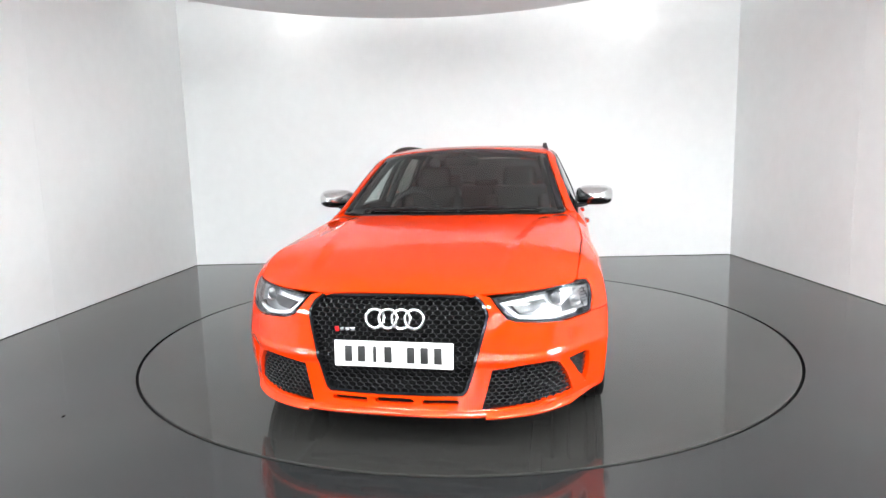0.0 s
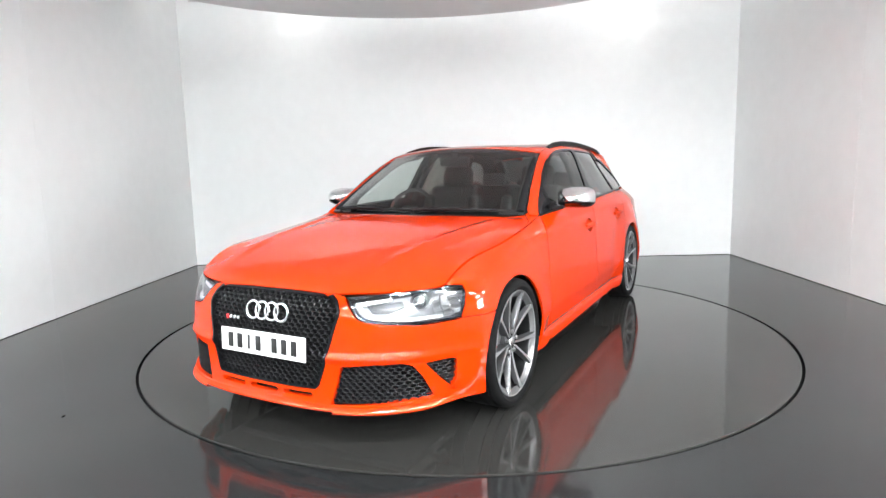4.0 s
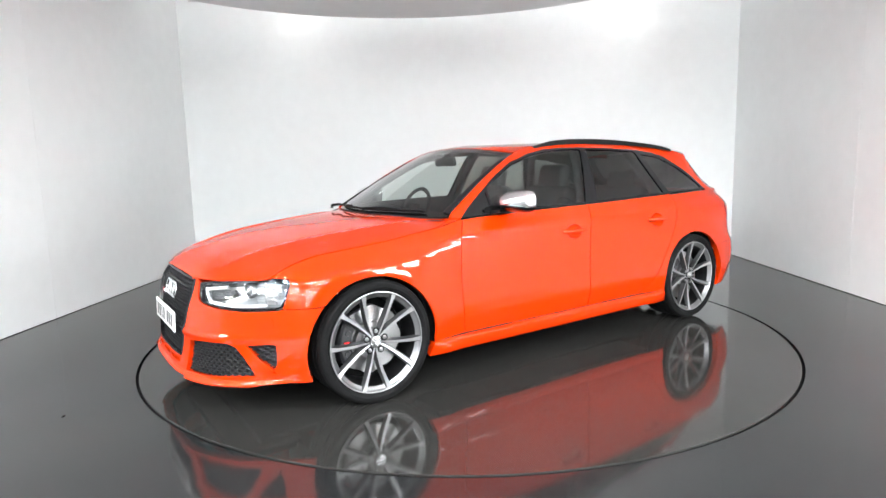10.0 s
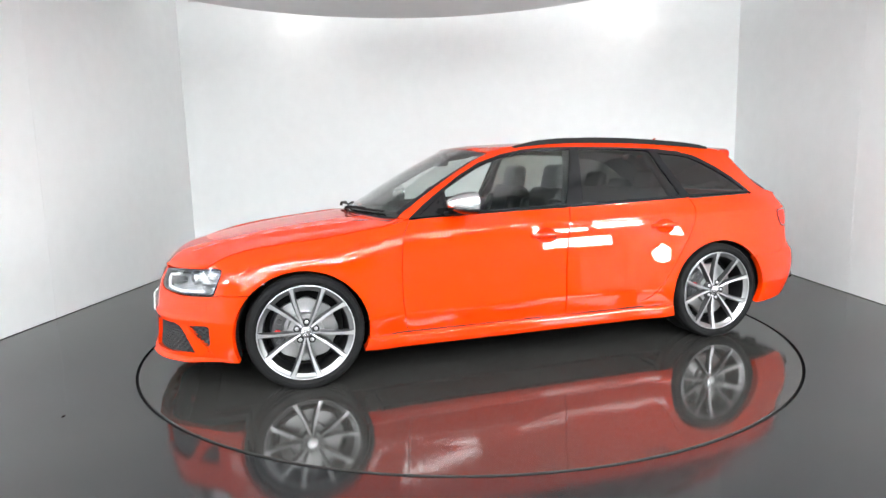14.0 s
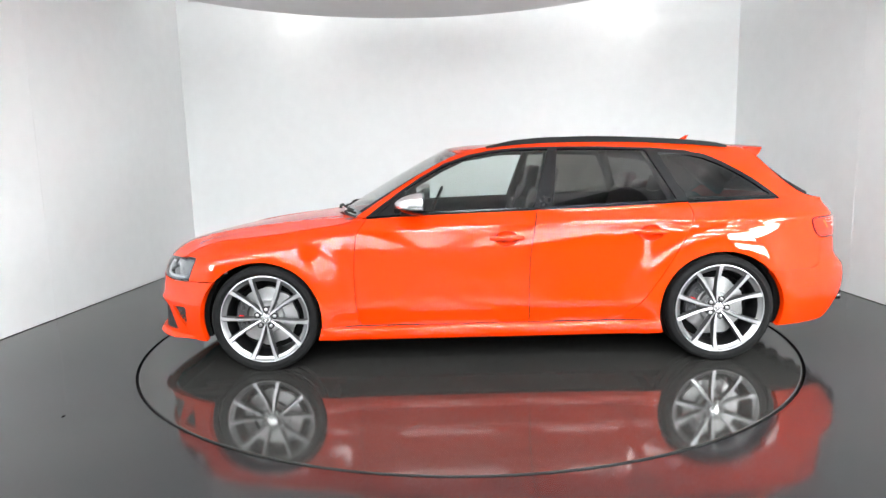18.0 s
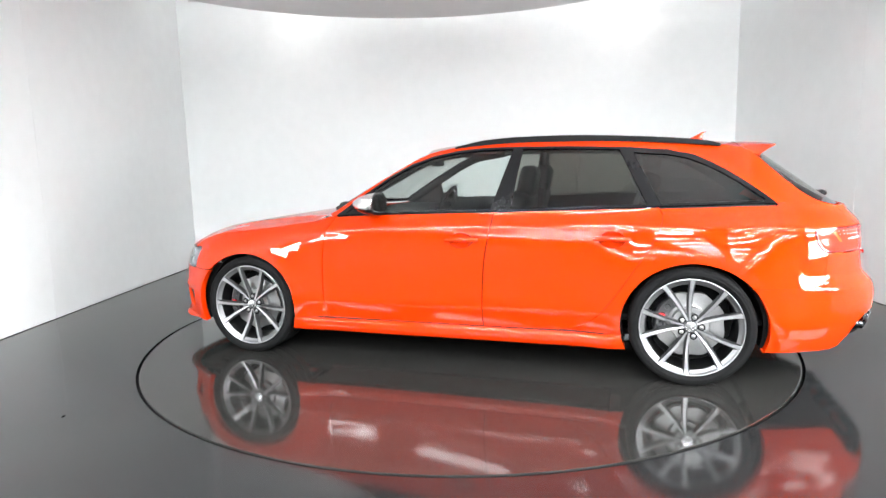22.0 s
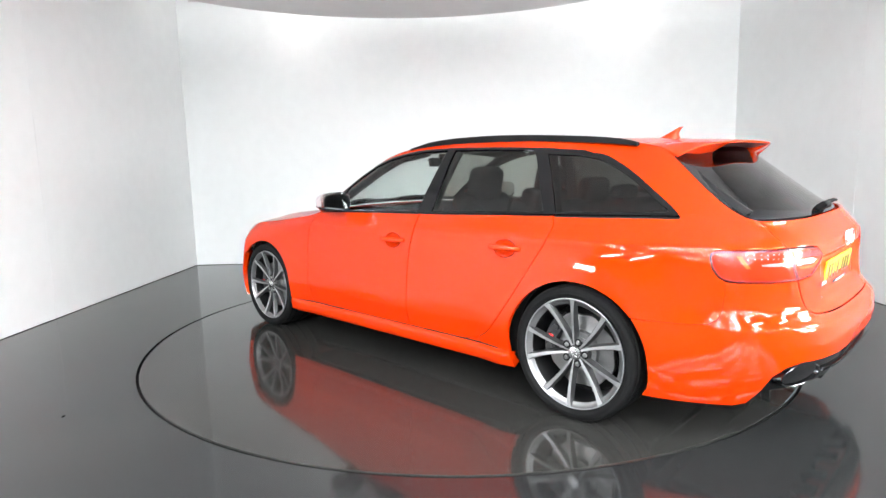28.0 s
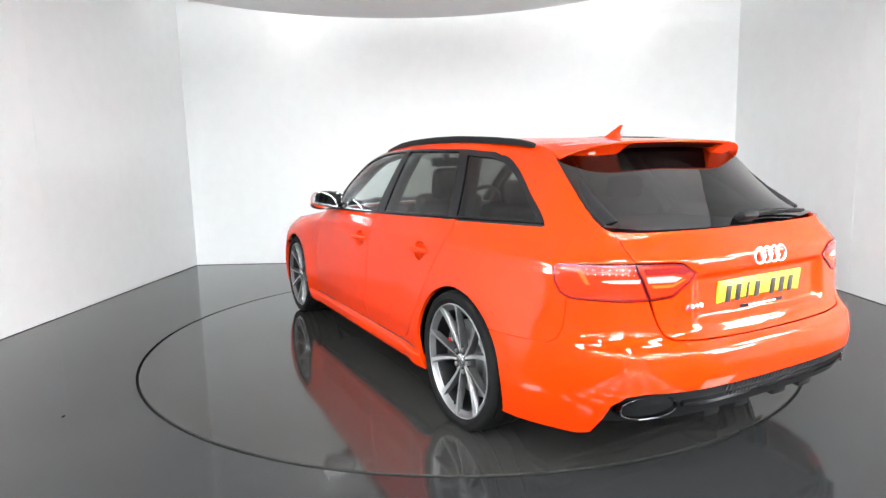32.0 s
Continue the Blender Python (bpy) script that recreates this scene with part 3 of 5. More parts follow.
DOOR_REAR = [(-1.227, 0.989), (-1.248, 0.95), (-1.251, 0.915), (-1.229, 0.848), (-1.166, 0.738), (-1.051, 0.562), (-0.955, 0.43), (-0.905, 0.372), (-0.861, 0.336),
             (-0.80, 0.302), (-0.746, 0.283), (-0.68, 0.271)]
# lamp outlines
HEADLAMP = [nose(0.414, 0.687), nose(0.52, 0.700), nose(0.66, 0.711), nose(0.765, 0.716), at_x(1.862, 0.716), at_x(1.838, 0.712), at_x(1.838, 0.690), at_x(1.862, 0.63), at_x(1.884, 0.582), at_x(1.91, 0.572),
            nose(0.72, 0.570), nose(0.60, 0.582), nose(0.52, 0.592), nose(0.485, 0.604), nose(0.44, 0.655)]
TAIL_SEAM = [tail(0.625, 0.874), tail(0.608, 0.82), tail(0.585, 0.745)]
LAMP_OUT = [tail(0.625, 0.876), tail(0.70, 0.873), at_x(-2.10, 0.872), at_x(-2.03, 0.871), at_x(-2.014, 0.868), at_x(-2.003, 0.858), at_x(-2.002, 0.84), at_x(-2.013, 0.80), at_x(-2.036, 0.766), at_x(-2.056, 0.752), at_x(-2.08, 0.746), at_x(-2.13, 0.744), tail(0.66, 0.743), tail(0.585, 0.745), tail(0.608, 0.82)]
LAMP_IN = [tail(0.622, 0.876), tail(0.50, 0.876), tail(0.455, 0.870), tail(0.395, 0.833), tail(0.43, 0.80), tail(0.50, 0.755), tail(0.582, 0.745), tail(0.605, 0.82)]

# flanks
FENDER = ([at_x(0.785, 0.932)] + along(top_z, 0.81, 1.905, 44, -0.002) + [at_x(1.893, 0.7195), at_x(1.862, 0.7185), at_x(1.834, 0.7145), at_x(1.836, 0.690), at_x(1.860, 0.63), at_x(1.883, 0.576), at_x(1.80, 0.574)]
          + arch(WHEEL_X, 43.5, 186, n=34) + [at_x(1.047, 0.270), at_x(0.808, 0.270)] + [at_x(x + 0.001, z) for x, z in DOOR_FRONT[-2::-1]])
def wing_top(u, v):
    """The strip of the wing that runs in under the windscreen pillar."""
    x = 0.790 + 0.215 * u
    a = skin(x, top_z(x) - 0.0)
    b = np.stack([x - 0.012 * (1 - u), bonnet_y(x) + 0.002, bonnet_edge(x)], -1)
    p = a + (b - a) * v[:, None]
    p[:, 2] += 0.006 * np.sin(np.pi * v) * (1 - u)
    return p


bonnet_y = curve((0.80, 0.712), (0.83, 0.735), (0.90, 0.778), (0.937, 0.786), (0.988, 0.797), (1.156, 0.805), (1.345, 0.805), (1.515, 0.798), (1.675, 0.789), (1.795, 0.779), (1.853, 0.773), (1.916, 0.762),
                 (1.95, 0.735), (2.00, 0.688), (2.05, 0.630), (2.10, 0.548), (2.135, 0.460), (2.16, 0.375), (2.178, 0.325))
bonnet_edge = curve((0.80, 0.947), (0.90, 0.910), (0.988, 0.893), (1.156, 0.871), (1.345, 0.847), (1.515, 0.831), (1.675, 0.814), (1.795, 0.783), (1.853, 0.758), (1.916, 0.724), (1.95, 0.716), (2.05, 0.711), (2.12, 0.705), (2.178, 0.702))
both("front_wing", joined(panel(FENDER, h=0.018, gap=0.0008, lines=(crease_z, low_crease)), sheet(wing_top, 14, 8)), PAINT)
def cup(x, z):
    return [at_x(x + 0.003 + 0.070 * math.cos(2 * math.pi * k / 28), z - 0.003 + 0.045 * math.sin(2 * math.pi * k / 28)) for k in range(28)]


front_door = both("front_door", panel([at_x(*p) for p in DOOR_FRONT] + [at_x(*p) for p in DOOR_MID] + along(top_z, -0.28, 0.75, 24, -0.004), (cup(-0.103, 0.798),), h=0.02, gap=0.0034, lines=(crease_z, low_crease)), PAINT)
rear_door = both("rear_door", panel([at_x(x - 0.0005, z) for x, z in DOOR_MID[::-1]] + [at_x(x + 0.0005, z) for x, z in DOOR_REAR[::-1]] + along(top_z, -1.21, -0.31, 20, -0.004), (cup(-0.985, 0.812),), h=0.02, gap=0.0034, lines=(crease_z, low_crease)), PAINT)
both("handle_cup", panel(cup(-0.103, 0.798), h=0.006, gap=0.0, flange=0, bulge=-0.017), PAINT, front_door)
both("handle_cup", panel(cup(-0.985, 0.812), h=0.006, gap=0.0, flange=0, bulge=-0.017), PAINT, rear_door)
ROOF_EDGE = along(roof_z, -1.70, 0.80, 50, -0.001)
REAR_SEAM = ((-1.75, 0.562), (-1.95, 0.563), (-2.01, 0.568), (-2.045, 0.59), (-2.058, 0.63), (-2.062, 0.70), (-2.062, 0.7455))
QUARTER = ([at_x(*p) for p in DOOR_REAR] + [at_x(-1.035, 0.270)] + arch(-WHEEL_X, -9.5, 140, n=34) + [at_x(*p) for p in REAR_SEAM] + [at_x(-2.034, 0.7625), at_x(-2.010, 0.797), at_x(-1.998, 0.84), at_x(-2.000, 0.860), at_x(-2.012, 0.870), at_x(-2.03, 0.8735), tail(0.70, 0.8775), tail(0.6225, 0.8795), tail(0.6305, 0.94), tail(0.6305, 0.985),
           at_x(-2.095, 0.994), at_x(-2.069, 1.001), at_x(-2.04, 1.014), at_x(-2.016, 1.027), at_x(-1.961, 1.065), at_x(-1.904, 1.112), at_x(-1.829, 1.180), at_x(-1.753, 1.252)]
           + ROOF_EDGE + [at_x(0.83, 0.947), at_x(0.79, 0.938)] + AX + [at_x(-1.841, 0.994), at_x(-1.83, 0.988)] + along(top_z, -1.80, -1.235, 12, -0.012))
both("side_frame", panel(QUARTER, h=0.016, gap=0.0003, flange=0.02, lines=(crease_z, low_crease)), PAINT)
SILL = [at_x(1.054, 0.269)] + arch(WHEEL_X, 190.5, 203, n=4) + [at_x(1.078, 0.188), at_x(0.5, 0.186), at_x(-0.5, 0.186), at_x(-1.06, 0.188)] + arch(-WHEEL_X, -23, -10.5, n=4) + [at_x(-1.035, 0.2695), at_x(-0.68, 0.2695), at_x(0, 0.2695), at_x(0.8, 0.2695)]
both("sill", panel(SILL, h=0.012, gap=0.0003, flange=0.05), PAINT)

# nose
GRILLE_OUT = [nose(0.0, 0.703), nose(0.345, 0.698), nose(0.378, 0.672), nose(0.400, 0.634), nose(0.402, 0.615), nose(0.312, 0.300), nose(0.295, 0.284), nose(0.0, 0.280)]
GRILLE_IN = [nose(0.0, 0.295), nose(0.289, 0.298), nose(0.299, 0.308), nose(0.388, 0.613), nose(0.385, 0.633), nose(0.363, 0.668), nose(0.338, 0.686), nose(0.0, 0.692)]
INTAKE = [nose(0.418, 0.392), nose(0.55, 0.404), nose(0.66, 0.406), nose(0.695, 0.392), nose(0.722, 0.345), nose(0.752, 0.243), nose(0.60, 0.233), nose(0.375, 0.228)]
SCOOP = [nose(0.735, 0.398), nose(0.80, 0.403), at_x(1.925, 0.398), at_x(1.925, 0.30), at_x(1.945, 0.255), nose(0.805, 0.25), nose(0.775, 0.32)]
SLOT = [nose(0.125, 0.247), nose(0.275, 0.250), nose(0.282, 0.258), nose(0.272, 0.266), nose(0.125, 0.264)]
BUMPER = ([nose(0, 0.190), nose(0.2, 0.190), nose(0.395, 0.190), nose(0.6, 0.196), nose(0.74, 0.202), at_x(1.93, 0.203), at_x(1.80, 0.198)]
          + arch(WHEEL_X, -22, 42.5, n=14) + [at_x(1.80, 0.5735), at_x(1.885, 0.5745), at_x(1.90, 0.568), nose(0.72, 0.565), nose(0.60, 0.577), nose(0.515, 0.588), nose(0.478, 0.602), nose(0.433, 0.655), nose(0.405, 0.690), nose(0.36, 0.701)]
          + GRILLE_OUT[1:] + [nose(0, 0.267), nose(0.07, 0.266), nose(0.085, 0.257), nose(0.075, 0.247), nose(0, 0.246)])
front_bumper = whole("front_bumper", panel(BUMPER, (INTAKE, SCOOP, SLOT), h=0.0125, flange=0.035), PAINT)
grille = whole("grille", panel(GRILLE_OUT + GRILLE_IN, h=0.015, flange=0.05, off=0.001, gap=0.002), BLACK_GLOSS, label="gloss black hexagonal grille frame")



def splitter(s0, s1, reach, drop):
    """A lip along the foot of the nose between two skin positions."""
    def f(u, v):
        s = s0 + (s1 - s0) * u
        fade = np.minimum(1, (1 - u) / 0.35) if s1 < s0 and s1 < 2.3 else np.ones_like(u)
        z = np.interp(v, [0, 0.4, 0.6, 1], [0.222, 0.203, 0.196, 0.188]) - drop * np.interp(v, [0, 0.4, 1], [0, 1, 1])
        z = 0.222 - (0.222 - z) * (0.4 + 0.6 * fade)
        o = np.interp(v, [0, 0.4, 0.6, 1], [-0.001, 1, 1, -0.3]) * np.where(v > 0, reach * fade, 1)
        n = skin_normal(s, np.full_like(z, 0.23))
        n[:, 2] = 0
        p = skin(s, np.maximum(z, 0.19))
        p[:, 2] = z
        return p + n * o[:, None]
    return sheet(f, 40, 11, flip=True)


both("splitter", splitter(nose(0.39, 0.2)[0], at_x(1.82, 0.2)[0], 0.020, 0.006), PAINT, (front_bumper, front_bumper))
both("splitter", splitter(CENTRE, nose(0.40, 0.2)[0], 0.008, -0.004), PAINT, (front_bumper, front_bumper))


def nose_x_at(y, z):
    return skin(*nose(abs(y), z))[0]


def honeycomb(poly_yz, pitch, rise, back, wall=0.80, depth=0.012):
    """A honeycomb mesh over the nose inside a polygon of (y, z)."""
    bm = bmesh.new()
    poly_yz = shrink(resample(list(poly_yz), 0.03), -0.007)
    p = np.array(poly_yz)
    lo, hi = p.min(0), p.max(0)
    row, z = 0, lo[1]
    while z < hi[1] + rise:
        y = lo[0] + (pitch / 2 if row % 2 else 0)
        while y < hi[0] + pitch:
            if inside(poly_yz, np.array([[y, z]]))[0]:
                hexes = []
                for k, dx in ((1.0, 0.0), (wall, 0.003), (wall, -depth)):
                    ring = []
                    for i in range(6):
                        a = radians(60 * i + 30)
                        yy, zz = y + k * pitch * 0.5774 * math.cos(a), z + k * rise * 0.6667 * math.sin(a)
                        ring.append(bm.verts.new((nose_x_at(yy, zz) - back + dx, yy, zz)))
                    hexes.append(ring)
                for a, b in zip(hexes, hexes[1:]):
                    for i in range(6):
                        bm.faces.new((a[i], a[(i + 1) % 6], b[(i + 1) % 6], b[i]))
            y += pitch
        z += rise
        row += 1
    return bm


GR = [(-0.289, 0.300), (0.289, 0.300), (0.386, 0.612), (0.383, 0.632), (0.336, 0.685), (-0.336, 0.685), (-0.383, 0.632), (-0.386, 0.612)]
part("honeycomb_mesh", honeycomb(GR, 0.036, 0.0185, 0.022, 0.86), MESH, grille, "gloss black honeycomb mesh", smooth=False)
# near-black sheet behind the mesh paints the shade inside the nose
whole("grille_shade_backing", panel([nose(0, 0.27), nose(0.33, 0.275), nose(0.42, 0.62), nose(0.36, 0.70), nose(0, 0.71)], h=0.05, flange=0, off=-0.06), DARK, grille)
IN_YZ = [(0.418, 0.392), (0.55, 0.404), (0.66, 0.406), (0.695, 0.392), (0.722, 0.345), (0.752, 0.243), (0.60, 0.233), (0.375, 0.228)]
SC_YZ = [(0.735, 0.398), (0.835, 0.400), (0.835, 0.26), (0.805, 0.25), (0.775, 0.32)]
for s in (1, -1):
    part("intake_mesh", honeycomb([(s * y, z) for y, z in IN_YZ], 0.030, 0.0155, 0.022), MESH, front_bumper, "black honeycomb lower intake mesh", smooth=False)
    part("scoop_mesh", honeycomb([(s * y, z) for y, z in SC_YZ], 0.026, 0.0135, 0.020), MESH, front_bumper, "black honeycomb corner intake mesh", smooth=False)
# another dark sheet, for the shade behind the lower intakes
whole("intake_shade_backing", panel([nose(0.0, 0.235), nose(0.35, 0.21), nose(0.75, 0.22), at_x(1.90, 0.23), at_x(1.90, 0.41), nose(0.7, 0.42), nose(0.40, 0.41), nose(0.28, 0.28), nose(0, 0.272)], h=0.05, flange=0, off=-0.055), DARK, front_bumper)


def plate(name, at, turn, mat, parent, label):
    """A number plate with plain bars for its characters."""
    bm = bmesh.new()
    box(bm, (0.008, 0.520, 0.111), bevel=0.003)
    ob = part(name, bm, mat, parent, label)
    ob.matrix_local = pose(*at, *turn)
    for i, k in enumerate((0, 1, 2, 3, 4.7, 5.7, 6.7)):
        bm = bmesh.new()
        w = 0.034 if k != 2 else 0.016
        box(bm, (0.002, w, 0.070), (0.0050, -0.196 + 0.0585 * k, 0), bevel=0.0005)
        part("plate_bar", bm, PLATE_BLACK, ob)
    return ob


plate("front_plate", (2.272, 0, 0.459), (0, -3, 0), PLATE_WHITE, CAR, "white number plate with plain dark bars")


def torus(bm, R, r, at, turn=(0, 0, 0), sx=1.0, n=40, m=12):
    pts = [[bm.verts.new(pose(*at, *turn) @ Vector((r * math.sin(2 * math.pi * j / m) * 0.7, sx * (R + r * math.cos(2 * math.pi * j / m)) * math.cos(2 * math.pi * i / n),
                                                    (R + r * math.cos(2 * math.pi * j / m)) * math.sin(2 * math.pi * i / n)))) for j in range(m)] for i in range(n)]
    for i in range(n):
        for j in range(m):
            bm.faces.new((pts[i][j], pts[(i + 1) % n][j], pts[(i + 1) % n][(j + 1) % m], pts[i][(j + 1) % m]))


def badge(x, z, R, r, tilt, s, mat):
    """Four plain chrome rings in a row on a small carrier."""
    bm = bmesh.new()
    box(bm, (0.006, R * 4.2, 0.008), (-s * 0.005, 0, 0), bevel=0.002)
    ob = part("badge", bm, mat, CAR, "badge of four plain chrome rings")
    ob.matrix_local = pose(x, 0, z, 0, tilt, 0)
    for i in range(4):
        bm = bmesh.new()
        torus(bm, R, r, (s * (0.006 + 0.001 * (i % 2)), (i - 1.5) * R * 1.45, 0))
        part("ring", bm, CHROME, ob)
    return ob


badge(2.222, 0.601, 0.0402, 0.0062, -12, 1, BLACK_TRIM)
badge(-2.336, 0.869, 0.0305, 0.0050, 4, -1, PAINT)


def script_badge(x, y0, z, tilt, s, n):
    """A small trim badge: a red slash and plain silver bars."""
    bm = bmesh.new()
    box(bm, (0.004, 0.018, 0.022), (0, 0, 0), (18, 0, 0), bevel=0.001)
    ob = part("trim_badge", bm, RED_BADGE, CAR, "small red and silver trim badge of plain bars")
    ob.matrix_local = pose(x, y0, z, 0, tilt, 0)
    for i in range(n):
        bm = bmesh.new()
        box(bm, (0.004, 0.017, 0.015), (0, s * (0.024 + 0.024 * i), 0), (14, 0, 0), bevel=0.001)
        part("badge_bar", bm, SATIN, ob)


script_badge(2.228, -0.262, 0.553, -8, 1, 3)
script_badge(-2.331, 0.452, 0.712, 4, -1, 3)

# bonnet


def bonnet_fn(u, v):
    e = 2 * u - 1
    x0 = 1.01 - 0.19 * e * e
    x = x0 + (2.178 - x0) * (1 - (1 - v) ** 1.5)
    d = 2.180 - x
    y = e * bonnet_y(x)
    zc = 0.702 + 0.052 * (1 - np.exp(-d / 0.035)) + 0.262 * (1 - np.exp(-d / 0.92))
    z = zc + (bonnet_edge(x) - zc) * np.abs(e) ** 3.2
    yr = 0.44 + 0.17 * np.clip((2.1 - x) / 1.1, 0, 1)
    z = z + 0.0105 * np.clip(1 - np.abs(np.abs(y) - yr) / np.where(np.abs(y) > yr, 0.11, 0.05), 0, 1) * step(2.12, 1.9, x) * step(0.9, 1.1, x)
    return np.stack([x, y, z], -1)


def rimmed(p, depth=0.014):
    """Turns the free edges of a patch in."""
    v, f, n = p
    count = {}
    for q in f:
        for a, b in zip(q, q[1:] + q[:1]):
            count[(a, b)] = 1
    v, n, f = list(v), list(n), list(f)
    for a, b in [e for e in count if (e[1], e[0]) not in count]:
        out = np.cross(v[b] - v[a], n[a])
        out = out / (np.linalg.norm(out) + 1e-12)
        i = len(v)
        v += [v[a], v[b], v[b] - n[b] * depth, v[a] - n[a] * depth]
        n += [out] * 4
        f.append((i + 1, i, i + 3, i + 2))
    return np.array(v), f, np.array(n)


bonnet = mesh_part("bonnet", *rimmed(sheet(bonnet_fn, 81, 70, flip=True)), PAINT, CAR)

# glasshouse: windscreen, roof, rear glass
def screen_fn(mid0, mid1, edge0, edge1, bulge, power=2.0):
    m0, m1, e0, e1 = (np.array(q) for q in (mid0, mid1, edge0, edge1))

    def f(u, v):
        a = (2 * u - 1)[:, None]
        b = v[:, None]
        m = m0 + (m1 - m0) * b
        e = e0 + (e1 - e0) * b
        k = np.abs(a) ** power
        p = m + (e - m) * k
        p[:, 1] = (e[:, 1:2] * a)[:, 0]
        n = np.array([np.sign(m0[0]) * 0.5, 0, 0.86])
        return p + n * bulge * (4 * b * (1 - b))
    return f


windscreen = mesh_part("windscreen", *sheet(screen_fn((1.005, 0, 0.955), (0.262, 0, 1.368), (0.828, 0.728, 0.944), (0.182, 0.598, 1.316), 0.014), 41, 25), GLASS_SCREEN, CAR, "clear windscreen glass")


def rear_glass_fn(u, v):
    e = 2 * u - 1
    k = np.abs(e) ** 2.4
    xe = -1.742 - 0.383 * v
    m = np.stack([-1.80 - 0.433 * v - 0.003 * np.sin(np.pi * v), 0 * v, 1.308 - 0.326 * v + 0.005 * np.sin(np.pi * v)], -1)
    edge = np.stack([xe, 0 * v, roof_z(xe) + 0.001], -1)
    p = m + (edge - m) * k[:, None]
    p[:, 1] = e * (roof_y(xe) + 0.004)
    return p


rear_glass = mesh_part("rear_window", *sheet(rear_glass_fn, 49, 29), GLASS_REAR, CAR, "dark privacy glass in the tailgate")
roof_mid = curve((0.262, 1.368), (0.1, 1.386), (-0.2, 1.395), (-0.5, 1.400), (-0.9, 1.394), (-1.3, 1.377), (-1.5, 1.366), (-1.72, 1.348))


def roof_fn(u, v):
    e = 2 * u - 1
    x1 = 0.262 - 0.082 * e * e
    x = -1.70 + (x1 + 1.70) * v
    z = roof_mid(x) + (roof_z(x) - roof_mid(x)) * np.abs(e) ** 2.3
    return np.stack([x, e * roof_y(x), z], -1)


mesh_part("roof", *rimmed(sheet(roof_fn, 49, 60, flip=True)), PAINT, CAR)
mesh_part("headliner", *[(q - np.array([0, 0, 0.03]) if i == 0 else q) for i, q in enumerate(sheet(roof_fn, 15, 20, flip=True))], HEADLINER, CAR, "grey cabin headliner")

# dark ceramic border of the windscreen, just under the glass
def frit():
    full = screen_fn((1.005, 0, 0.955), (0.262, 0, 1.368), (0.828, 0.728, 0.944), (0.182, 0.598, 1.316), 0.014)
    pieces = []
    for u0, u1, v0, v1, n, m in ((0, 1, 0, 0.07, 41, 4), (0, 1, 0.945, 1, 41, 4), (0, 0.035, 0.07, 0.945, 4, 21), (0.965, 1, 0.07, 0.945, 4, 21)):
        def f(u, v, u0=u0, u1=u1, v0=v0, v1=v1):
            return full(u0 + (u1 - u0) * u, v0 + (v1 - v0) * v) - np.array([0.002, 0, 0.0035])
        pieces.append(sheet(f, n, m))
    return joined(*pieces)


mesh_part("windscreen_border", *frit(), BLACK_TRIM, windscreen, "black ceramic border")

# side glass and its surround
DLO = AX + [at_x(-1.838, 0.994)] + along(top_z, -1.83, 0.74, 40, 0.002)
def top_in(x, d=0.014):
    return float(np.interp(x, [-1.832, -1.822, -1.79, -1.74, -1.66, -1.57, -1.48, -1.38, -1.28, -1.2, -1.07, -0.719, -0.403, -0.191, -0.036, 0.115, 0.27, 0.425, 0.579, 0.671, 0.767],
                           [1.001, 1.012, 1.040, 1.079, 1.137, 1.196, 1.246, 1.287, 1.3095, 1.3145, 1.328, 1.343, 1.350, 1.349, 1.337, 1.310, 1.261, 1.179, 1.077, 1.012, 0.94])) - d
def low_in(x):
    return float(top_z(x)) + 0.014
PANE_F = [at_x(x, low_in(x)) for x in np.linspace(0.52, -0.272, 14)] + [at_x(-0.385, 1.335)] + [at_x(x, top_in(x)) for x in np.linspace(-0.36, 0.52, 24)]
PANE_A = [at_x(x, low_in(x)) for x in (0.70, 0.62, 0.54)] + [at_x(0.54, top_in(0.54) - 0.01)]
PANE_R = [at_x(x, low_in(x)) for x in np.linspace(-0.392, -1.165, 14)] + [at_x(-1.012, 1.312)] + [at_x(x, top_in(x)) for x in np.linspace(-0.99, -0.445, 14)]
PANE_Q = [at_x(x, low_in(x)) for x in np.linspace(-1.238, -1.748, 10)] + [at_x(-1.766, 1.014), at_x(-1.773, 1.021), at_x(-1.770, 1.030)] + [at_x(x, top_in(x, 0.030)) for x in np.linspace(-1.75, -1.09, 20)]
both("window_surround", panel(DLO, (PANE_F, PANE_A, PANE_R, PANE_Q), h=0.02, gap=0.001, flange=0.018, off=0.002), BLACK_TRIM, label="black side window surround")
both("window_pane", panel(PANE_F, h=0.03, gap=-0.004, flange=0, off=-0.005), GLASS_FRONT, front_door, "clear front side window")
both("quarter_light", panel(PANE_A, h=0.03, gap=-0.004, flange=0, off=-0.005), BLACK_TRIM, front_door)
both("window_pane", panel(PANE_R, h=0.03, gap=-0.004, flange=0, off=-0.005), GLASS_DARK, rear_door, "dark privacy side window")
both("quarter_pane", panel(PANE_Q, h=0.03, gap=-0.004, flange=0, off=-0.005), GLASS_QUARTER, None, "dark privacy rear quarter window")

# dark lining inside the roof frame and the pillars
LINING = (ROOF_EDGE + [at_x(0.82, 0.945)] + along(top_z, 0.75, -1.86, 40, -0.02) + [at_x(-1.93, 1.05), at_x(-1.86, 1.13), at_x(-1.77, 1.22)])
both("pillar_lining", panel(LINING, (PANE_F, PANE_R, PANE_Q), h=0.03, gap=0.003, flange=0, off=-0.024), HEADLINER, None, "grey inner pillar lining")

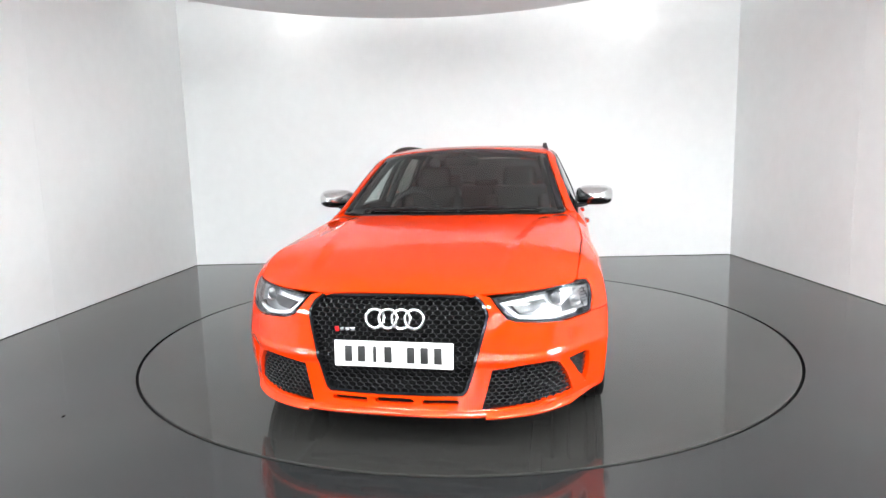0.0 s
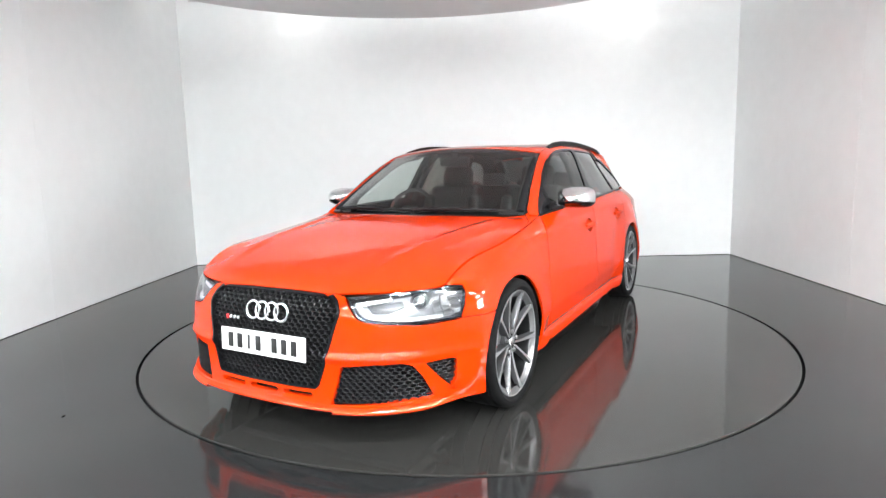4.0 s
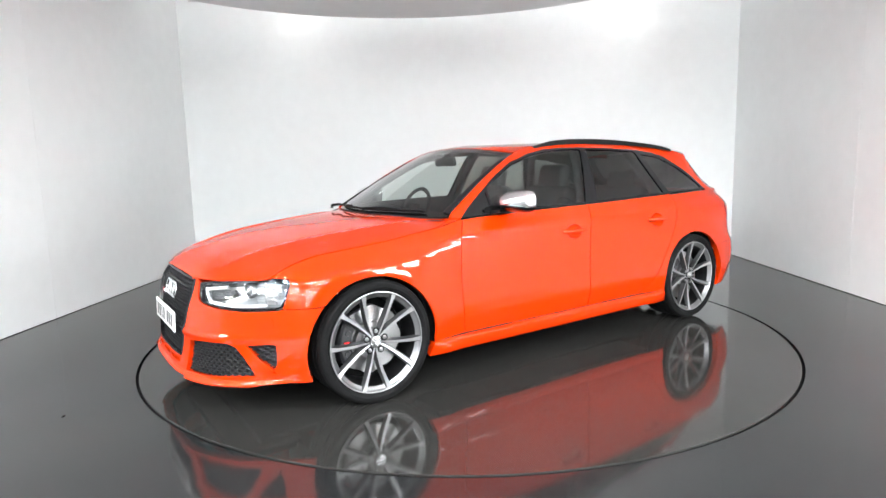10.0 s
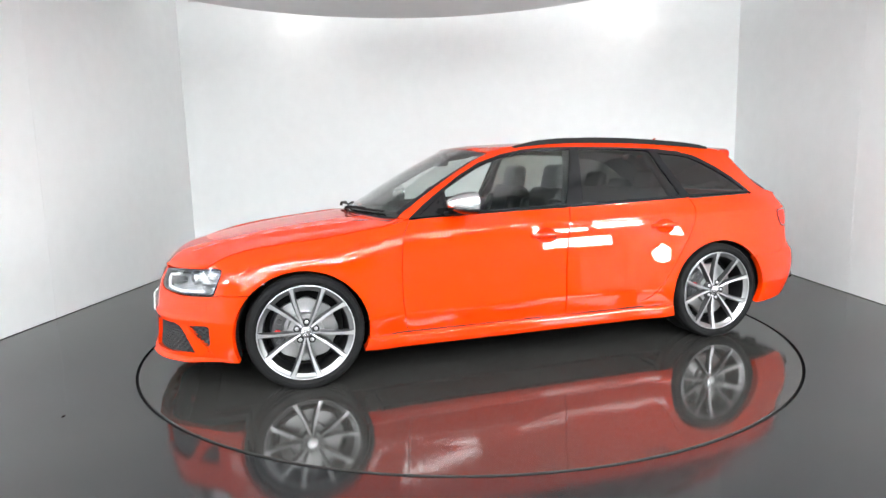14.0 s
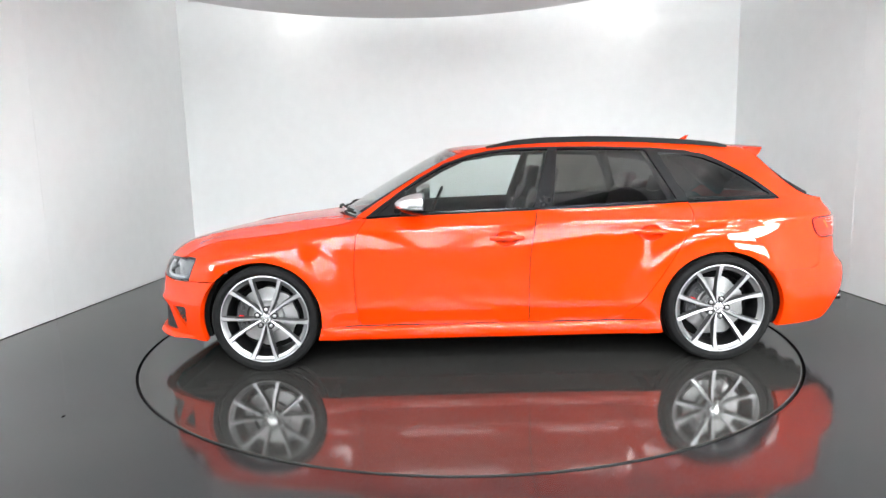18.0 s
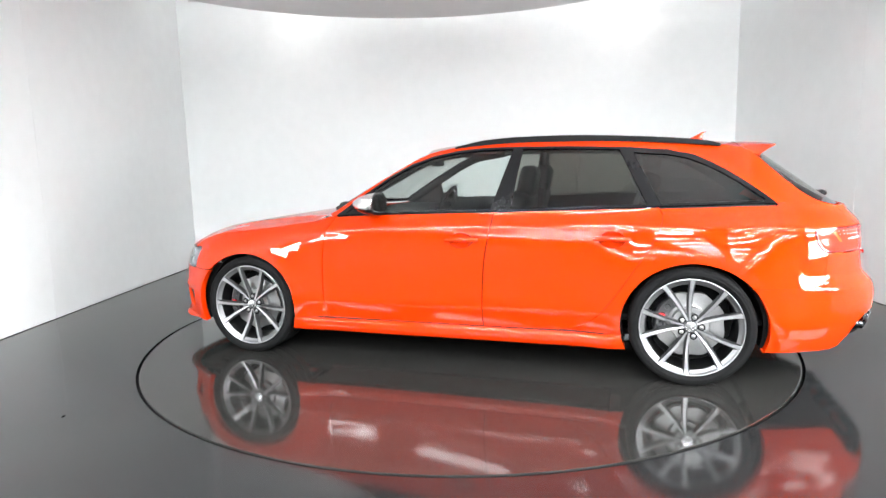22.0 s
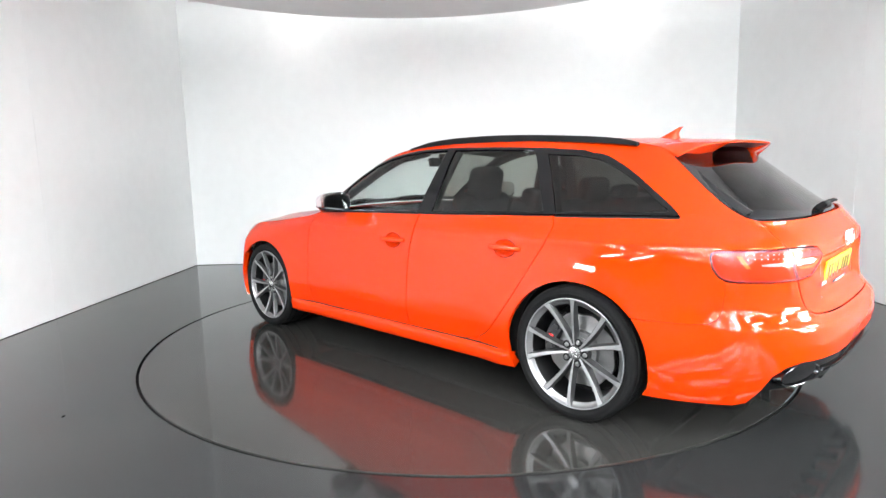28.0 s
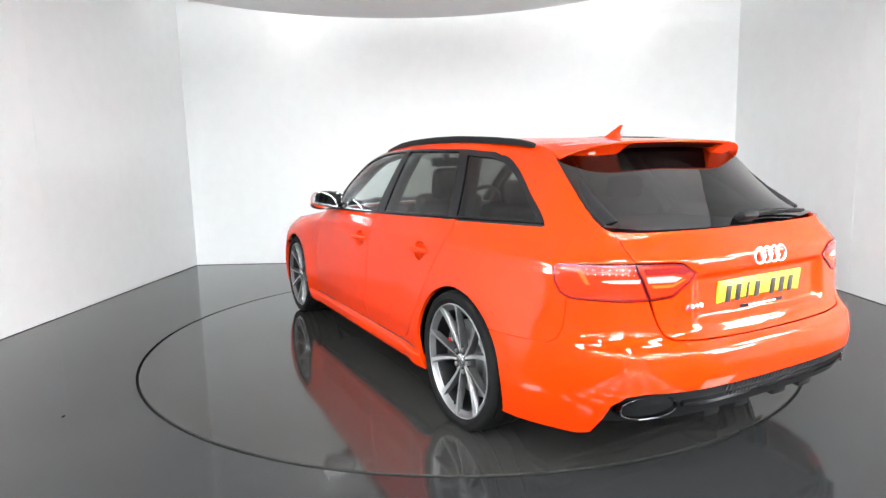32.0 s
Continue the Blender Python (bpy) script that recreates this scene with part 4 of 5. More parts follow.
# liner behind the panels, seen in the joints and as the inner door trim
LINER = ([at_x(1.0, 0.26)] + [at_x(0.98, 0.5)] + along(top_z, 0.98, -1.9, 30, -0.012) + [at_x(-2.05, 0.90), at_x(-2.05, 0.60), at_x(-1.80, 0.5)] + arch(-WHEEL_X, 140, -10, 0.37, 24) + [at_x(-1.0, 0.21), at_x(0.9, 0.21)])
both("inner_door_trim", panel(LINER, h=0.06, flange=0, off=-0.018), CABIN)

# tail
HATCH = [tail(0, 0.979), tail(0.3, 0.981), tail(0.5, 0.984), tail(0.628, 0.986), tail(0.628, 0.93), tail(0.620, 0.880), tail(0.50, 0.880), tail(0.452, 0.874), tail(0.389, 0.833), tail(0.426, 0.797), tail(0.497, 0.751), tail(0.578, 0.741),
         tail(0.56, 0.66), tail(0.54, 0.615), tail(0.51, 0.600), tail(0.40, 0.593), tail(0.2, 0.588), tail(0, 0.586)]
tailgate = whole("tailgate", panel(HATCH, h=0.012, gap=0.0012), PAINT)
REAR_BUMPER = ([tail(0, 0.582), tail(0.2, 0.584), tail(0.40, 0.589), tail(0.515, 0.596), tail(0.545, 0.612), tail(0.566, 0.66), tail(0.586, 0.741), tail(0.66, 0.739), at_x(-2.104, 0.741)] + [at_x(x - 0.0012, z - 0.0012) for x, z in REAR_SEAM[::-1]]
               + arch(-WHEEL_X, 141, 199, n=14) + [at_x(-1.76, 0.215), at_x(-1.95, 0.215), at_x(-2.10, 0.220), tail(0.748, 0.235), tail(0.738, 0.30), tail(0.728, 0.365), tail(0.695, 0.403), tail(0.64, 0.419), tail(0.5, 0.421), tail(0.3, 0.420), tail(0, 0.418)])
rear_bumper = whole("rear_bumper", panel(REAR_BUMPER, h=0.0115, gap=0.0003, flange=0.04), PAINT)
DIFF = [tail(0, 0.416), tail(0.3, 0.418), tail(0.5, 0.419), tail(0.64, 0.417), tail(0.695, 0.401), tail(0.726, 0.363), tail(0.735, 0.31), tail(0.738, 0.285), tail(0.60, 0.300), tail(0.3, 0.305), tail(0, 0.305)]
diffuser = whole("diffuser", panel(DIFF, h=0.03, flange=0.02, off=-0.012), BLACK_MATT, label="black plastic rear diffuser")
both("tail_lamp", panel(LAMP_OUT, h=0.016, gap=0.0015, flange=0.02, bulge=0.004), LAMP_RED, label="red tail lamp with clear and amber bands")
both("tailgate_lamp", panel(LAMP_IN, h=0.016, gap=0.0015, flange=0.02, bulge=0.004), LAMP_RED, (tailgate, tailgate), label="red inner tail lamp with a clear band")
plate("rear_plate", (-2.303, 0, 0.729), (0, 6, 180), PLATE_YELLOW, CAR, "yellow number plate with plain dark bars")

# underside and wheel wells
bm = bmesh.new()
box(bm, (3.6, 1.10, 0.05), (0.15, 0, 0.20), bevel=0.01)
box(bm, (1.95, 1.66, 0.05), (0, 0, 0.215), bevel=0.01)
box(bm, (0.36, 1.22, 0.05), (1.92, 0, 0.235), bevel=0.01)
box(bm, (0.46, 1.30, 0.06), (-2.02, 0, 0.315), (0, 5, 0), bevel=0.01)
part("underbody", bm, DARK, CAR, "dark underbody")


def well(s):
    bm = bmesh.new()
    prof = [(0.425, 0.832), (0.366, 0.838), (0.378, 0.80), (0.378, 0.50), (0.05, 0.50)]
    n = 40
    rings = [[bm.verts.new((r * math.cos(radians(-18 + 216 * i / n)), a * s, r * math.sin(radians(-18 + 216 * i / n)))) for i in range(n + 1)] for r, a in prof]
    for a, b in zip(rings, rings[1:]):
        for i in range(n):
            bm.faces.new((a[i], a[i + 1], b[i + 1], b[i]))
    return bm


for cx in (WHEEL_X, -WHEEL_X):
    for s in (1, -1):
        part("wheel_well", well(s), DARK, CAR, "black wheel well liner").location = (cx, 0, WHEEL_Z)

# ---- wheels ----
def tyre_bm():
    bm = bmesh.new()
    prof = [(0.268, 0.108), (0.274, 0.120), (0.288, 0.130), (0.296, 0.1325), (0.298, 0.1315), (0.307, 0.1325), (0.318, 0.130), (0.326, 0.121), (0.3305, 0.108), (0.332, 0.100),
            (0.325, 0.097), (0.325, 0.089), (0.333, 0.086), (0.333, 0.050), (0.326, 0.047), (0.326, 0.039), (0.333, 0.036), (0.333, 0.0),
            (0.333, -0.036), (0.326, -0.039), (0.326, -0.047), (0.333, -0.050), (0.332, -0.100), (0.326, -0.121), (0.305, -0.1325), (0.285, -0.129), (0.262, -0.105)]
    lathe(bm, prof, 96)
    bmesh.ops.recalc_face_normals(bm, faces=bm.faces)
    return bm


def rim_bm():
    """Bright lip, a sloping grey flange inside it, then the dark barrel with its bright inner step."""
    bm = bmesh.new()
    lathe(bm, [(0.271, 0.112), (0.2735, 0.119), (0.2725, 0.1235), (0.2695, 0.1245), (0.2665, 0.123)], 96, mat=0)
    lathe(bm, [(0.2665, 0.123), (0.2645, 0.119), (0.258, 0.113), (0.250, 0.108), (0.2425, 0.1055), (0.2405, 0.103)], 96, mat=1)
    lathe(bm, [(0.2405, 0.103), (0.239, 0.095), (0.236, 0.05), (0.230, 0.0), (0.228, -0.06), (0.245, -0.10), (0.262, -0.112)], 96, mat=2)
    bmesh.ops.remove_doubles(bm, verts=bm.verts, dist=1e-5)
    return bm


def spoke_bm(a0, a1, lean):
    """One slim spoke from the hub at angle a0 to the lip at angle a1: a machined face that tapers to the hub, grey chamfers and flanks."""
    bm = bmesh.new()
    rows = []
    n = 12
    for i in range(n + 1):
        t = i / n
        r = 0.036 + (0.2675 - 0.036) * t
        a = radians(a0 + (a1 - a0) * t ** 0.85)
        wf = 0.0046 + 0.0056 * t + 0.004 * max(0, t - 0.88) / 0.12
        wc = wf + 0.0035 + 0.002 * t
        wb = wc + 0.0030
        y = 0.093 + 0.030 * t ** 1.35
        th = 0.046 - 0.026 * t
        er, et = Vector((math.cos(a), 0, math.sin(a))), Vector((-math.sin(a), 0, math.cos(a)))
        c = er * r
        sec = [(-wb, y - th), (-wc, y - 0.011), (-wf, y - 0.0015 * (1 + lean)), (wf, y - 0.0015 * (1 - lean)), (wc, y - 0.011), (wb, y - th)]
        rows.append([bm.verts.new(c + et * q + Vector((0, yy, 0))) for q, yy in sec])
    for p, q in zip(rows, rows[1:]):
        for j in range(5):
            f = bm.faces.new((p[j], p[j + 1], q[j + 1], q[j]))
            f.material_index = 0 if j == 2 else 1
    bm.faces.new(rows[-1])
    bmesh.ops.recalc_face_normals(bm, faces=bm.faces)
    return bm


def disc_bm():
    """A brake disc with a scalloped edge and an inner bell."""
    bm = bmesh.new()
    n = 96
    def ring(r, y, wave=0.0):
        return [bm.verts.new(((r + wave * math.cos(8 * 2 * math.pi * i / n)) * math.cos(2 * math.pi * i / n), y, (r + wave * math.cos(8 * 2 * math.pi * i / n)) * math.sin(2 * math.pi * i / n))) for i in range(n)]
    rings = [ring(0.05, 0.060), ring(0.098, 0.058), ring(0.104, 0.036), ring(0.112, 0.034), ring(0.170, 0.034), ring(0.181, 0.033, 0.006), ring(0.181, 0.004, 0.006)]
    for a, b in zip(rings, rings[1:]):
        for i in range(n):
            bm.faces.new((a[i], a[(i + 1) % n], b[(i + 1) % n], b[i]))
    return bm


def wheel():
    hub = bmesh.new()
    lathe(hub, [(0.001, 0.090), (0.030, 0.090), (0.060, 0.086), (0.068, 0.080), (0.072, 0.064), (0.074, 0.03)], 48)
    w = part("wheel", hub, ALLOY_DARK, CAR, "titanium-look alloy wheel with ten slim spokes and a low tyre")
    part("tyre", tyre_bm(), RUBBER, w, "black low-profile tyre")
    part("rim", rim_bm(), [ALLOY, ALLOY_GREY, BARREL], w, "bright rim lip, grey flange and dark barrel")
    for k in range(5):
        c = 54 + 72 * k
        for s in (-1, 1):
            part("spoke", spoke_bm(c + s * 9, c + s * 16.5, s * 0.8), [ALLOY, ALLOY_DARK], w)
        bm = bmesh.new()
        lathe(bm, [(0.001, 0.101), (0.0085, 0.101), (0.0112, 0.099), (0.0122, 0.085)], 12)
        ob = part("wheel_bolt", bm, STEEL, w)
        a = radians(90 + 72 * k)
        ob.location = (0.056 * math.cos(a), 0, 0.056 * math.sin(a))
        # raised black ring: the bolt pocket's shade is painted on, no recess is cut
        bm = bmesh.new()
        lathe(bm, [(0.0122, 0.0925), (0.0172, 0.0945), (0.0195, 0.0935)], 16)
        ob = part("bolt_shade_ring", bm, BLACK_MATT, w)
        ob.location = (0.056 * math.cos(a), 0, 0.056 * math.sin(a))
    bm = bmesh.new()
    lathe(bm, [(0.001, 0.1045), (0.020, 0.1040), (0.0295, 0.1015), (0.032, 0.094)], 32)
    part("centre_cap", bm, SATIN, w, "satin grey centre cap")
    bm = bmesh.new()
    box(bm, (0.010, 0.018, 0.010), (0.236, 0.104, 0), (0, 0, 12), bevel=0.003)
    valve = part("tyre_valve", bm, BLACK_MATT, w, "black tyre valve")
    valve.matrix_local = pose(0, 0, 0, 0, 98, 0)
    part("brake_disc", disc_bm(), STEEL, w, "steel brake disc with a scalloped edge")
    # near-black disc at the back paints the shade between the spokes
    bm = bmesh.new()
    lathe(bm, [(0.222, -0.02), (0.10, -0.03), (0.001, -0.03)], 40)
    part("wheel_shade_disc", bm, DARK, w)
    return w


def caliper_bm(s):
    bm = bmesh.new()
    n = 10
    rows = []
    for i in range(n + 1):
        a = radians(-34 + 68 * i / n)
        rows.append([bm.verts.new((r * math.cos(a), y, r * math.sin(a))) for r, y in ((0.125, 0.052), (0.130, 0.066), (0.185, 0.066), (0.198, 0.052), (0.198, -0.02), (0.125, -0.02))])
    for p, q in zip(rows, rows[1:]):
        for j in range(6):
            bm.faces.new((p[j], p[(j + 1) % 6], q[(j + 1) % 6], q[j]))
    for r in (rows[0], rows[-1]):
        bm.faces.new(r)
    bmesh.ops.recalc_face_normals(bm, faces=bm.faces)
    for i in range(3):
        a = radians(-20 + 20 * i)
        vs = lathe(bm, [(0.001, 0.072), (0.014, 0.072), (0.017, 0.066)], 16)
        bmesh.ops.translate(bm, vec=(0.158 * math.cos(a), 0, 0.158 * math.sin(a)), verts=[v for q in vs for v in q])
    return bm


WHEEL = wheel()
caliper = part("caliper", caliper_bm(1), CALIPER, WHEEL, "black brake caliper")
bm = bmesh.new()
box(bm, (0.030, 0.004, 0.018), (0.158, 0.0735, 0), bevel=0.001)
part("caliper_badge", bm, RED_BADGE, caliper, "small red enamel badge")
spin = {(1, 1): -3.7, (-1, 1): -20, (1, -1): 20, (-1, -1): 40}
WHEEL.matrix_basis = pose(WHEEL_X, WHEEL_Y, WHEEL_Z, 0, spin[(1, 1)], 0)
for sx, sy in ((-1, 1), (1, -1), (-1, -1)):
    copy_thing(WHEEL, pose(sx * WHEEL_X, sy * WHEEL_Y, WHEEL_Z, 0, spin[(sx, sy)], 0 if sy > 0 else 180))

# ---- roof rails, fin, spoiler ----
rail_z = curve((0.01, 1.362), (-0.05, 1.374), (-0.193, 1.400), (-0.41, 1.4125), (-0.60, 1.414), (-0.76, 1.411), (-0.908, 1.405), (-1.1, 1.393), (-1.259, 1.381), (-1.433, 1.363), (-1.52, 1.348), (-1.565, 1.335))


def rail_bm(s):
    bm = bmesh.new()
    rows = []
    n = 44
    for i in range(n + 1):
        x = 0.0 - 1.56 * i / n
        zt = float(rail_z(x))
        yc = float(roof_y(x)) + 0.012
        zb = float(roof_z(x)) - 0.012
        w = 0.017
        sec = [(-w, zb), (-w, zt - 0.010), (-w + 0.005, zt - 0.002), (0, zt), (w - 0.005, zt - 0.002), (w, zt - 0.010), (w, zb)]
        rows.append([bm.verts.new((x, s * (yc + a), b)) for a, b in sec])
    for p, q in zip(rows, rows[1:]):
        for j in range(6):
            bm.faces.new((p[j], p[j + 1], q[j + 1], q[j]))
    for r in (rows[0], rows[-1]):
        bm.faces.new(r)
    bmesh.ops.recalc_face_normals(bm, faces=bm.faces)
    return bm


for s in (1, -1):
    part("roof_rail", rail_bm(s), BLACK_MATT, CAR, "black roof rail")


def fin_bm():
    bm = bmesh.new()
    rows = []
    for i in range(9):
        t = i / 8
        z = 1.356 + 0.070 * t
        x0 = -1.375 - 0.148 * t ** 0.85
        x1 = -1.535 - 0.010 * t + 0.018 * math.sin(math.pi * t)
        x0 = max(x0, x1 + 0.012)
        w = 0.028 * (1 - t) ** 0.8 + 0.003
        c, l = (x0 + x1) / 2, abs(x0 - x1) / 2
        rows.append([bm.verts.new((c + l * math.cos(2 * math.pi * k / 16), w * math.sin(2 * math.pi * k / 16), z)) for k in range(16)])
    for p, q in zip(rows, rows[1:]):
        for k in range(16):
            bm.faces.new((p[k], p[(k + 1) % 16], q[(k + 1) % 16], q[k]))
    bm.faces.new(rows[-1])
    return bm


part("aerial_fin", fin_bm(), PAINT, CAR, "red shark-fin aerial")


def spoiler():
    """The roof spoiler: a thin blade, deeper at both ends, with a hollow in its underside."""
    def top(u, v):
        e = np.abs(2 * u - 1)
        x0, y0 = -1.680 + 0.02 * e * e, 0.562 * e
        x1, y1 = -1.905 + 0.145 * e ** 4, 0.574 * e
        x = x0 + (x1 - x0) * v
        z0 = roof_mid(x0) + (roof_z(x0) - roof_mid(x0)) * e ** 2.3 + 0.002
        z1 = 1.335 - 0.015 * e ** 2 - 0.05 * e ** 8
        z = z0 + (z1 - z0) * v + 0.012 * v * (1 - v) * (1 - e ** 6)
        return np.stack([x, np.sign(2 * u - 1) * (y0 + (y1 - y0) * v), z], -1)

    def low(u, v):
        p = top(u, v)
        e = np.abs(2 * u - 1)
        d = 0.026 + step(0.515, 0.535, e) * (0.024 - 0.034 * step(0.70, 1.0, e))
        p[:, 2] -= 0.009 + d * np.clip((1.0 - v) / 0.36, 0, 1)
        return p

    def edge(u, v):
        a, b = top(u, np.ones_like(u)), low(u, np.ones_like(u))
        k = v[:, None]
        p = a + (b - a) * k
        p[:, 0] -= 0.004 * np.sin(np.pi * v)
        return p

    def end(s):
        def f(u, v):
            q = np.full_like(u, 1.0 if s > 0 else 0.0)
            a, b = top(q, u), low(q, u)
            p = a + (b - a) * v[:, None]
            p[:, 1] += s * 0.002 * np.sin(np.pi * v)
            return p
        return f
    sp = mesh_part("roof_spoiler", *joined(sheet(top, 81, 16), sheet(low, 121, 26, flip=True), sheet(edge, 81, 5), sheet(end(1), 14, 7, flip=True), sheet(end(-1), 14, 7)), PAINT, CAR, "red roof spoiler with a hollow underside")

    def strip_low(u, v):
        p = low(0.5 + 0.505 * (u - 0.5), 0.45 + 0.535 * v)
        p[:, 0] -= 0.002
        p[:, 2] -= 0.002
        return p
    mesh_part("brake_light", *sheet(strip_low, 31, 12, flip=True), BRAKE_STRIP, sp, "dark red high brake light")
    return sp


spoiler()


# ---- door mirrors ----
def loft(rows, cap=True):
    bm = bmesh.new()
    rs = [[bm.verts.new(p) for p in r] for r in rows]
    n = len(rs[0])
    for p, q in zip(rs, rs[1:]):
        for k in range(n):
            bm.faces.new((p[k], p[(k + 1) % n], q[(k + 1) % n], q[k]))
    if cap:
        bm.faces.new(rs[0])
        bm.faces.new(rs[-1])
    bmesh.ops.recalc_face_normals(bm, faces=bm.faces)
    return bm


def superloop(n, ex, f):
    out = []
    for k in range(n):
        a = 2 * math.pi * k / n
        c, s = math.cos(a), math.sin(a)
        out.append(f(math.copysign(abs(c) ** ex, c), math.copysign(abs(s) ** ex, s)))
    return out


def mirror(s):
    def shell(z_from, z_to, grow):
        rows = []
        for i in range(11):
            t = i / 10
            k = math.sin(math.pi * (0.04 + 0.96 * t) / 2) ** 0.6
            x = 0.570 - 0.165 * t
            yc, zc = 0.934 - 0.008 * t, 1.024
            hy, hz = (0.121 * k + grow), (0.067 * k + grow)
            rows.append(superloop(36, 0.62, lambda a, b: (x, s * (yc + hy * a), min(z_to, max(z_from, zc + hz * b + 0.010 * a * 0)))))
        return rows
    cap = part("door_mirror", loft(shell(0.993, 2, 0.0)), SATIN, CAR, "satin aluminium door mirror with a black base")
    low = shell(0, 0.994, 0.001)
    part("mirror_base", loft(low), BLACK_GLOSS, cap, "gloss black lower housing")
    bm = bmesh.new()
    box(bm, (0.10, 0.10, 0.022), (0.50, s * 0.820, 0.962), (s * 8, 0, s * 10), bevel=0.008)
    box(bm, (0.12, 0.012, 0.050), (0.53, s * 0.800, 0.975), (s * -12, 8, 0), bevel=0.004)
    part("mirror_arm", bm, BLACK_MATT, cap, "black mirror arm")
    bm = bmesh.new()
    vs = [bm.verts.new(p) for p in superloop(36, 0.62, lambda a, b: (0.4025, s * (0.922 + 0.105 * a), 1.022 + 0.055 * b))]
    bm.faces.new(vs if s > 0 else vs[::-1])
    part("mirror_glass", bm, MIRROR_GLASS, cap, "silvered mirror glass")
    return cap


for s in (1, -1):
    mirror(s)


# ---- door handles ----
def handle(door, x, z, s):
    q = skin(*at_x(x, z))
    n = skin_normal(np.array([x]), np.array([z]))[0]
    tilt = math.degrees(math.atan2(n[2], n[1]))
    m = pose(q[0], s * q[1], q[2], s * tilt, 0, 0)
    bm = bmesh.new()
    rows = []
    for i in range(17):
        t = i / 16
        xx = -0.105 + 0.21 * t
        arc = math.sin(math.pi * t) ** 0.45
        w, h = 0.011 * (0.75 + 0.25 * arc), 0.0145 * (0.7 + 0.3 * arc)
        o = 0.004 + 0.030 * arc
        rows.append(superloop(14, 0.7, lambda a, b: (xx, s * (o + w * a), h * b)))
    ob = part("door_handle", loft(rows), PAINT, door, "red grab handle")
    ob.matrix_local = m
    return ob


for i, s in ((0, 1), (1, -1)):
    handle(front_door[i], -0.100, 0.799, s)
    handle(rear_door[i], -0.982, 0.813, s)


# ---- headlamps ----
def sub(poly, c, k):
    """The polygon scaled by k about the point c."""
    return [(c[0] + (p[0] - c[0]) * k, c[1] + (p[1] - c[1]) * k) for p in poly]


def nose_point(y, z, off=0.0):
    c = nose(y, z)
    return skin(*c) + skin_normal(np.array([c[0]]), np.array([c[1]]))[0] * off


lamp_bowl = both("headlamp", panel(HEADLAMP, h=0.02, gap=-0.006, flange=0, off=-0.058), LAMP_BOWL, label="clear xenon headlamp with a silver reflector and light strip")
both("lamp_rim", panel(HEADLAMP, (shrink(resample(HEADLAMP, 0.01), 0.010),), h=0.012, gap=0.0005, flange=0.06, off=-0.003), BLACK_TRIM, lamp_bowl)
both("lamp_glass", panel(HEADLAMP, h=0.02, gap=0.001, flange=0, off=-0.0005), GLASS_LAMP, lamp_bowl, "clear headlamp cover")
for i, s in ((0, 1), (1, -1)):
    # projector lens with its bezel, on the outer side
    c = nose_point(0.705, 0.672, -0.045) * np.array([1, s, 1])
    bm = bmesh.new()
    lathe(bm, [(0.038, -0.02), (0.038, 0.010), (0.035, 0.014), (0.031, 0.010), (0.030, 0.0)], 32, axis="X")
    bez = part("projector_bezel", bm, LAMP_SILVER, lamp_bowl[i], "silver projector bezel")
    bez.matrix_local = pose(c[0], c[1], c[2], 0, 0, s * 20)
    bm = bmesh.new()
    lathe(bm, [(0.031, 0.0), (0.027, 0.012), (0.016, 0.019), (0.001, 0.022)], 32, axis="X")
    ln = part("projector_lens", bm, LENS, lamp_bowl[i], "dark projector lens")
    ln.matrix_local = pose(c[0], c[1], c[2], 0, 0, s * 20)
LIGHT_STRIP = [nose(0.452, 0.672), nose(0.60, 0.690), nose(0.60, 0.678), nose(0.475, 0.662), nose(0.535, 0.612), nose(0.66, 0.598), nose(0.78, 0.600), nose(0.78, 0.586), nose(0.655, 0.584), nose(0.53, 0.600)]
both("light_strip", panel(LIGHT_STRIP, h=0.012, gap=0, flange=0.012, off=-0.022), LAMP_WHITE, lamp_bowl, "white running-light strip")
both("lamp_blade", panel([nose(0.50, 0.665), nose(0.64, 0.676), nose(0.66, 0.655), nose(0.60, 0.625), nose(0.54, 0.622)], h=0.014, gap=0, flange=0.02, off=-0.030), LAMP_GREY, lamp_bowl, "grey inner bezel")
both("side_reflector", panel([nose(0.765, 0.694), at_x(1.893, 0.696), at_x(1.888, 0.68), at_x(1.906, 0.62), nose(0.78, 0.612)], h=0.014, gap=0, flange=0.02, off=-0.028), LAMP_SILVER, lamp_bowl, "bright side reflector")


def facets(s):
    """Small tilted mirror facets in the outer end of the lamp."""
    rng = random.Random(5)
    bm = bmesh.new()
    for i in range(6):
        for j in range(7):
            y, z = 0.735 + 0.022 * i + 0.004 * (6 - j), 0.598 + 0.014 * j
            if y > 0.862:
                continue
            c = nose_point(y, z, -0.018)
            e = nose_point(y + 0.019, z, -0.018) - c
            a, b = rng.uniform(-0.006, 0.006), rng.uniform(-0.005, 0.005)
            q = [c, c + e, c + e + np.array([-a, 0, 0.0125]), c + np.array([b, 0, 0.0125])]
            vs = [bm.verts.new((p[0], s * p[1], p[2])) for p in q]
            bm.faces.new(vs if s > 0 else vs[::-1])
    return bm


for i, s in ((0, 1), (1, -1)):
    part("reflector_facets", facets(s), LAMP_SILVER, lamp_bowl[i], "bright mirror facets", smooth=False)

# ---- tail lamp details ----
def tail_bits(poly, mat, name, label, parents, off=0.0052):
    both(name, panel(poly, h=0.012, gap=0, flange=0.004, off=off), mat, parents, label)


outer_lamps = tuple(o for o in CAR.children if o.name.startswith("tail_lamp"))
inner_lamps = tuple(o for o in tailgate.children if o.name.startswith("tailgate_lamp"))
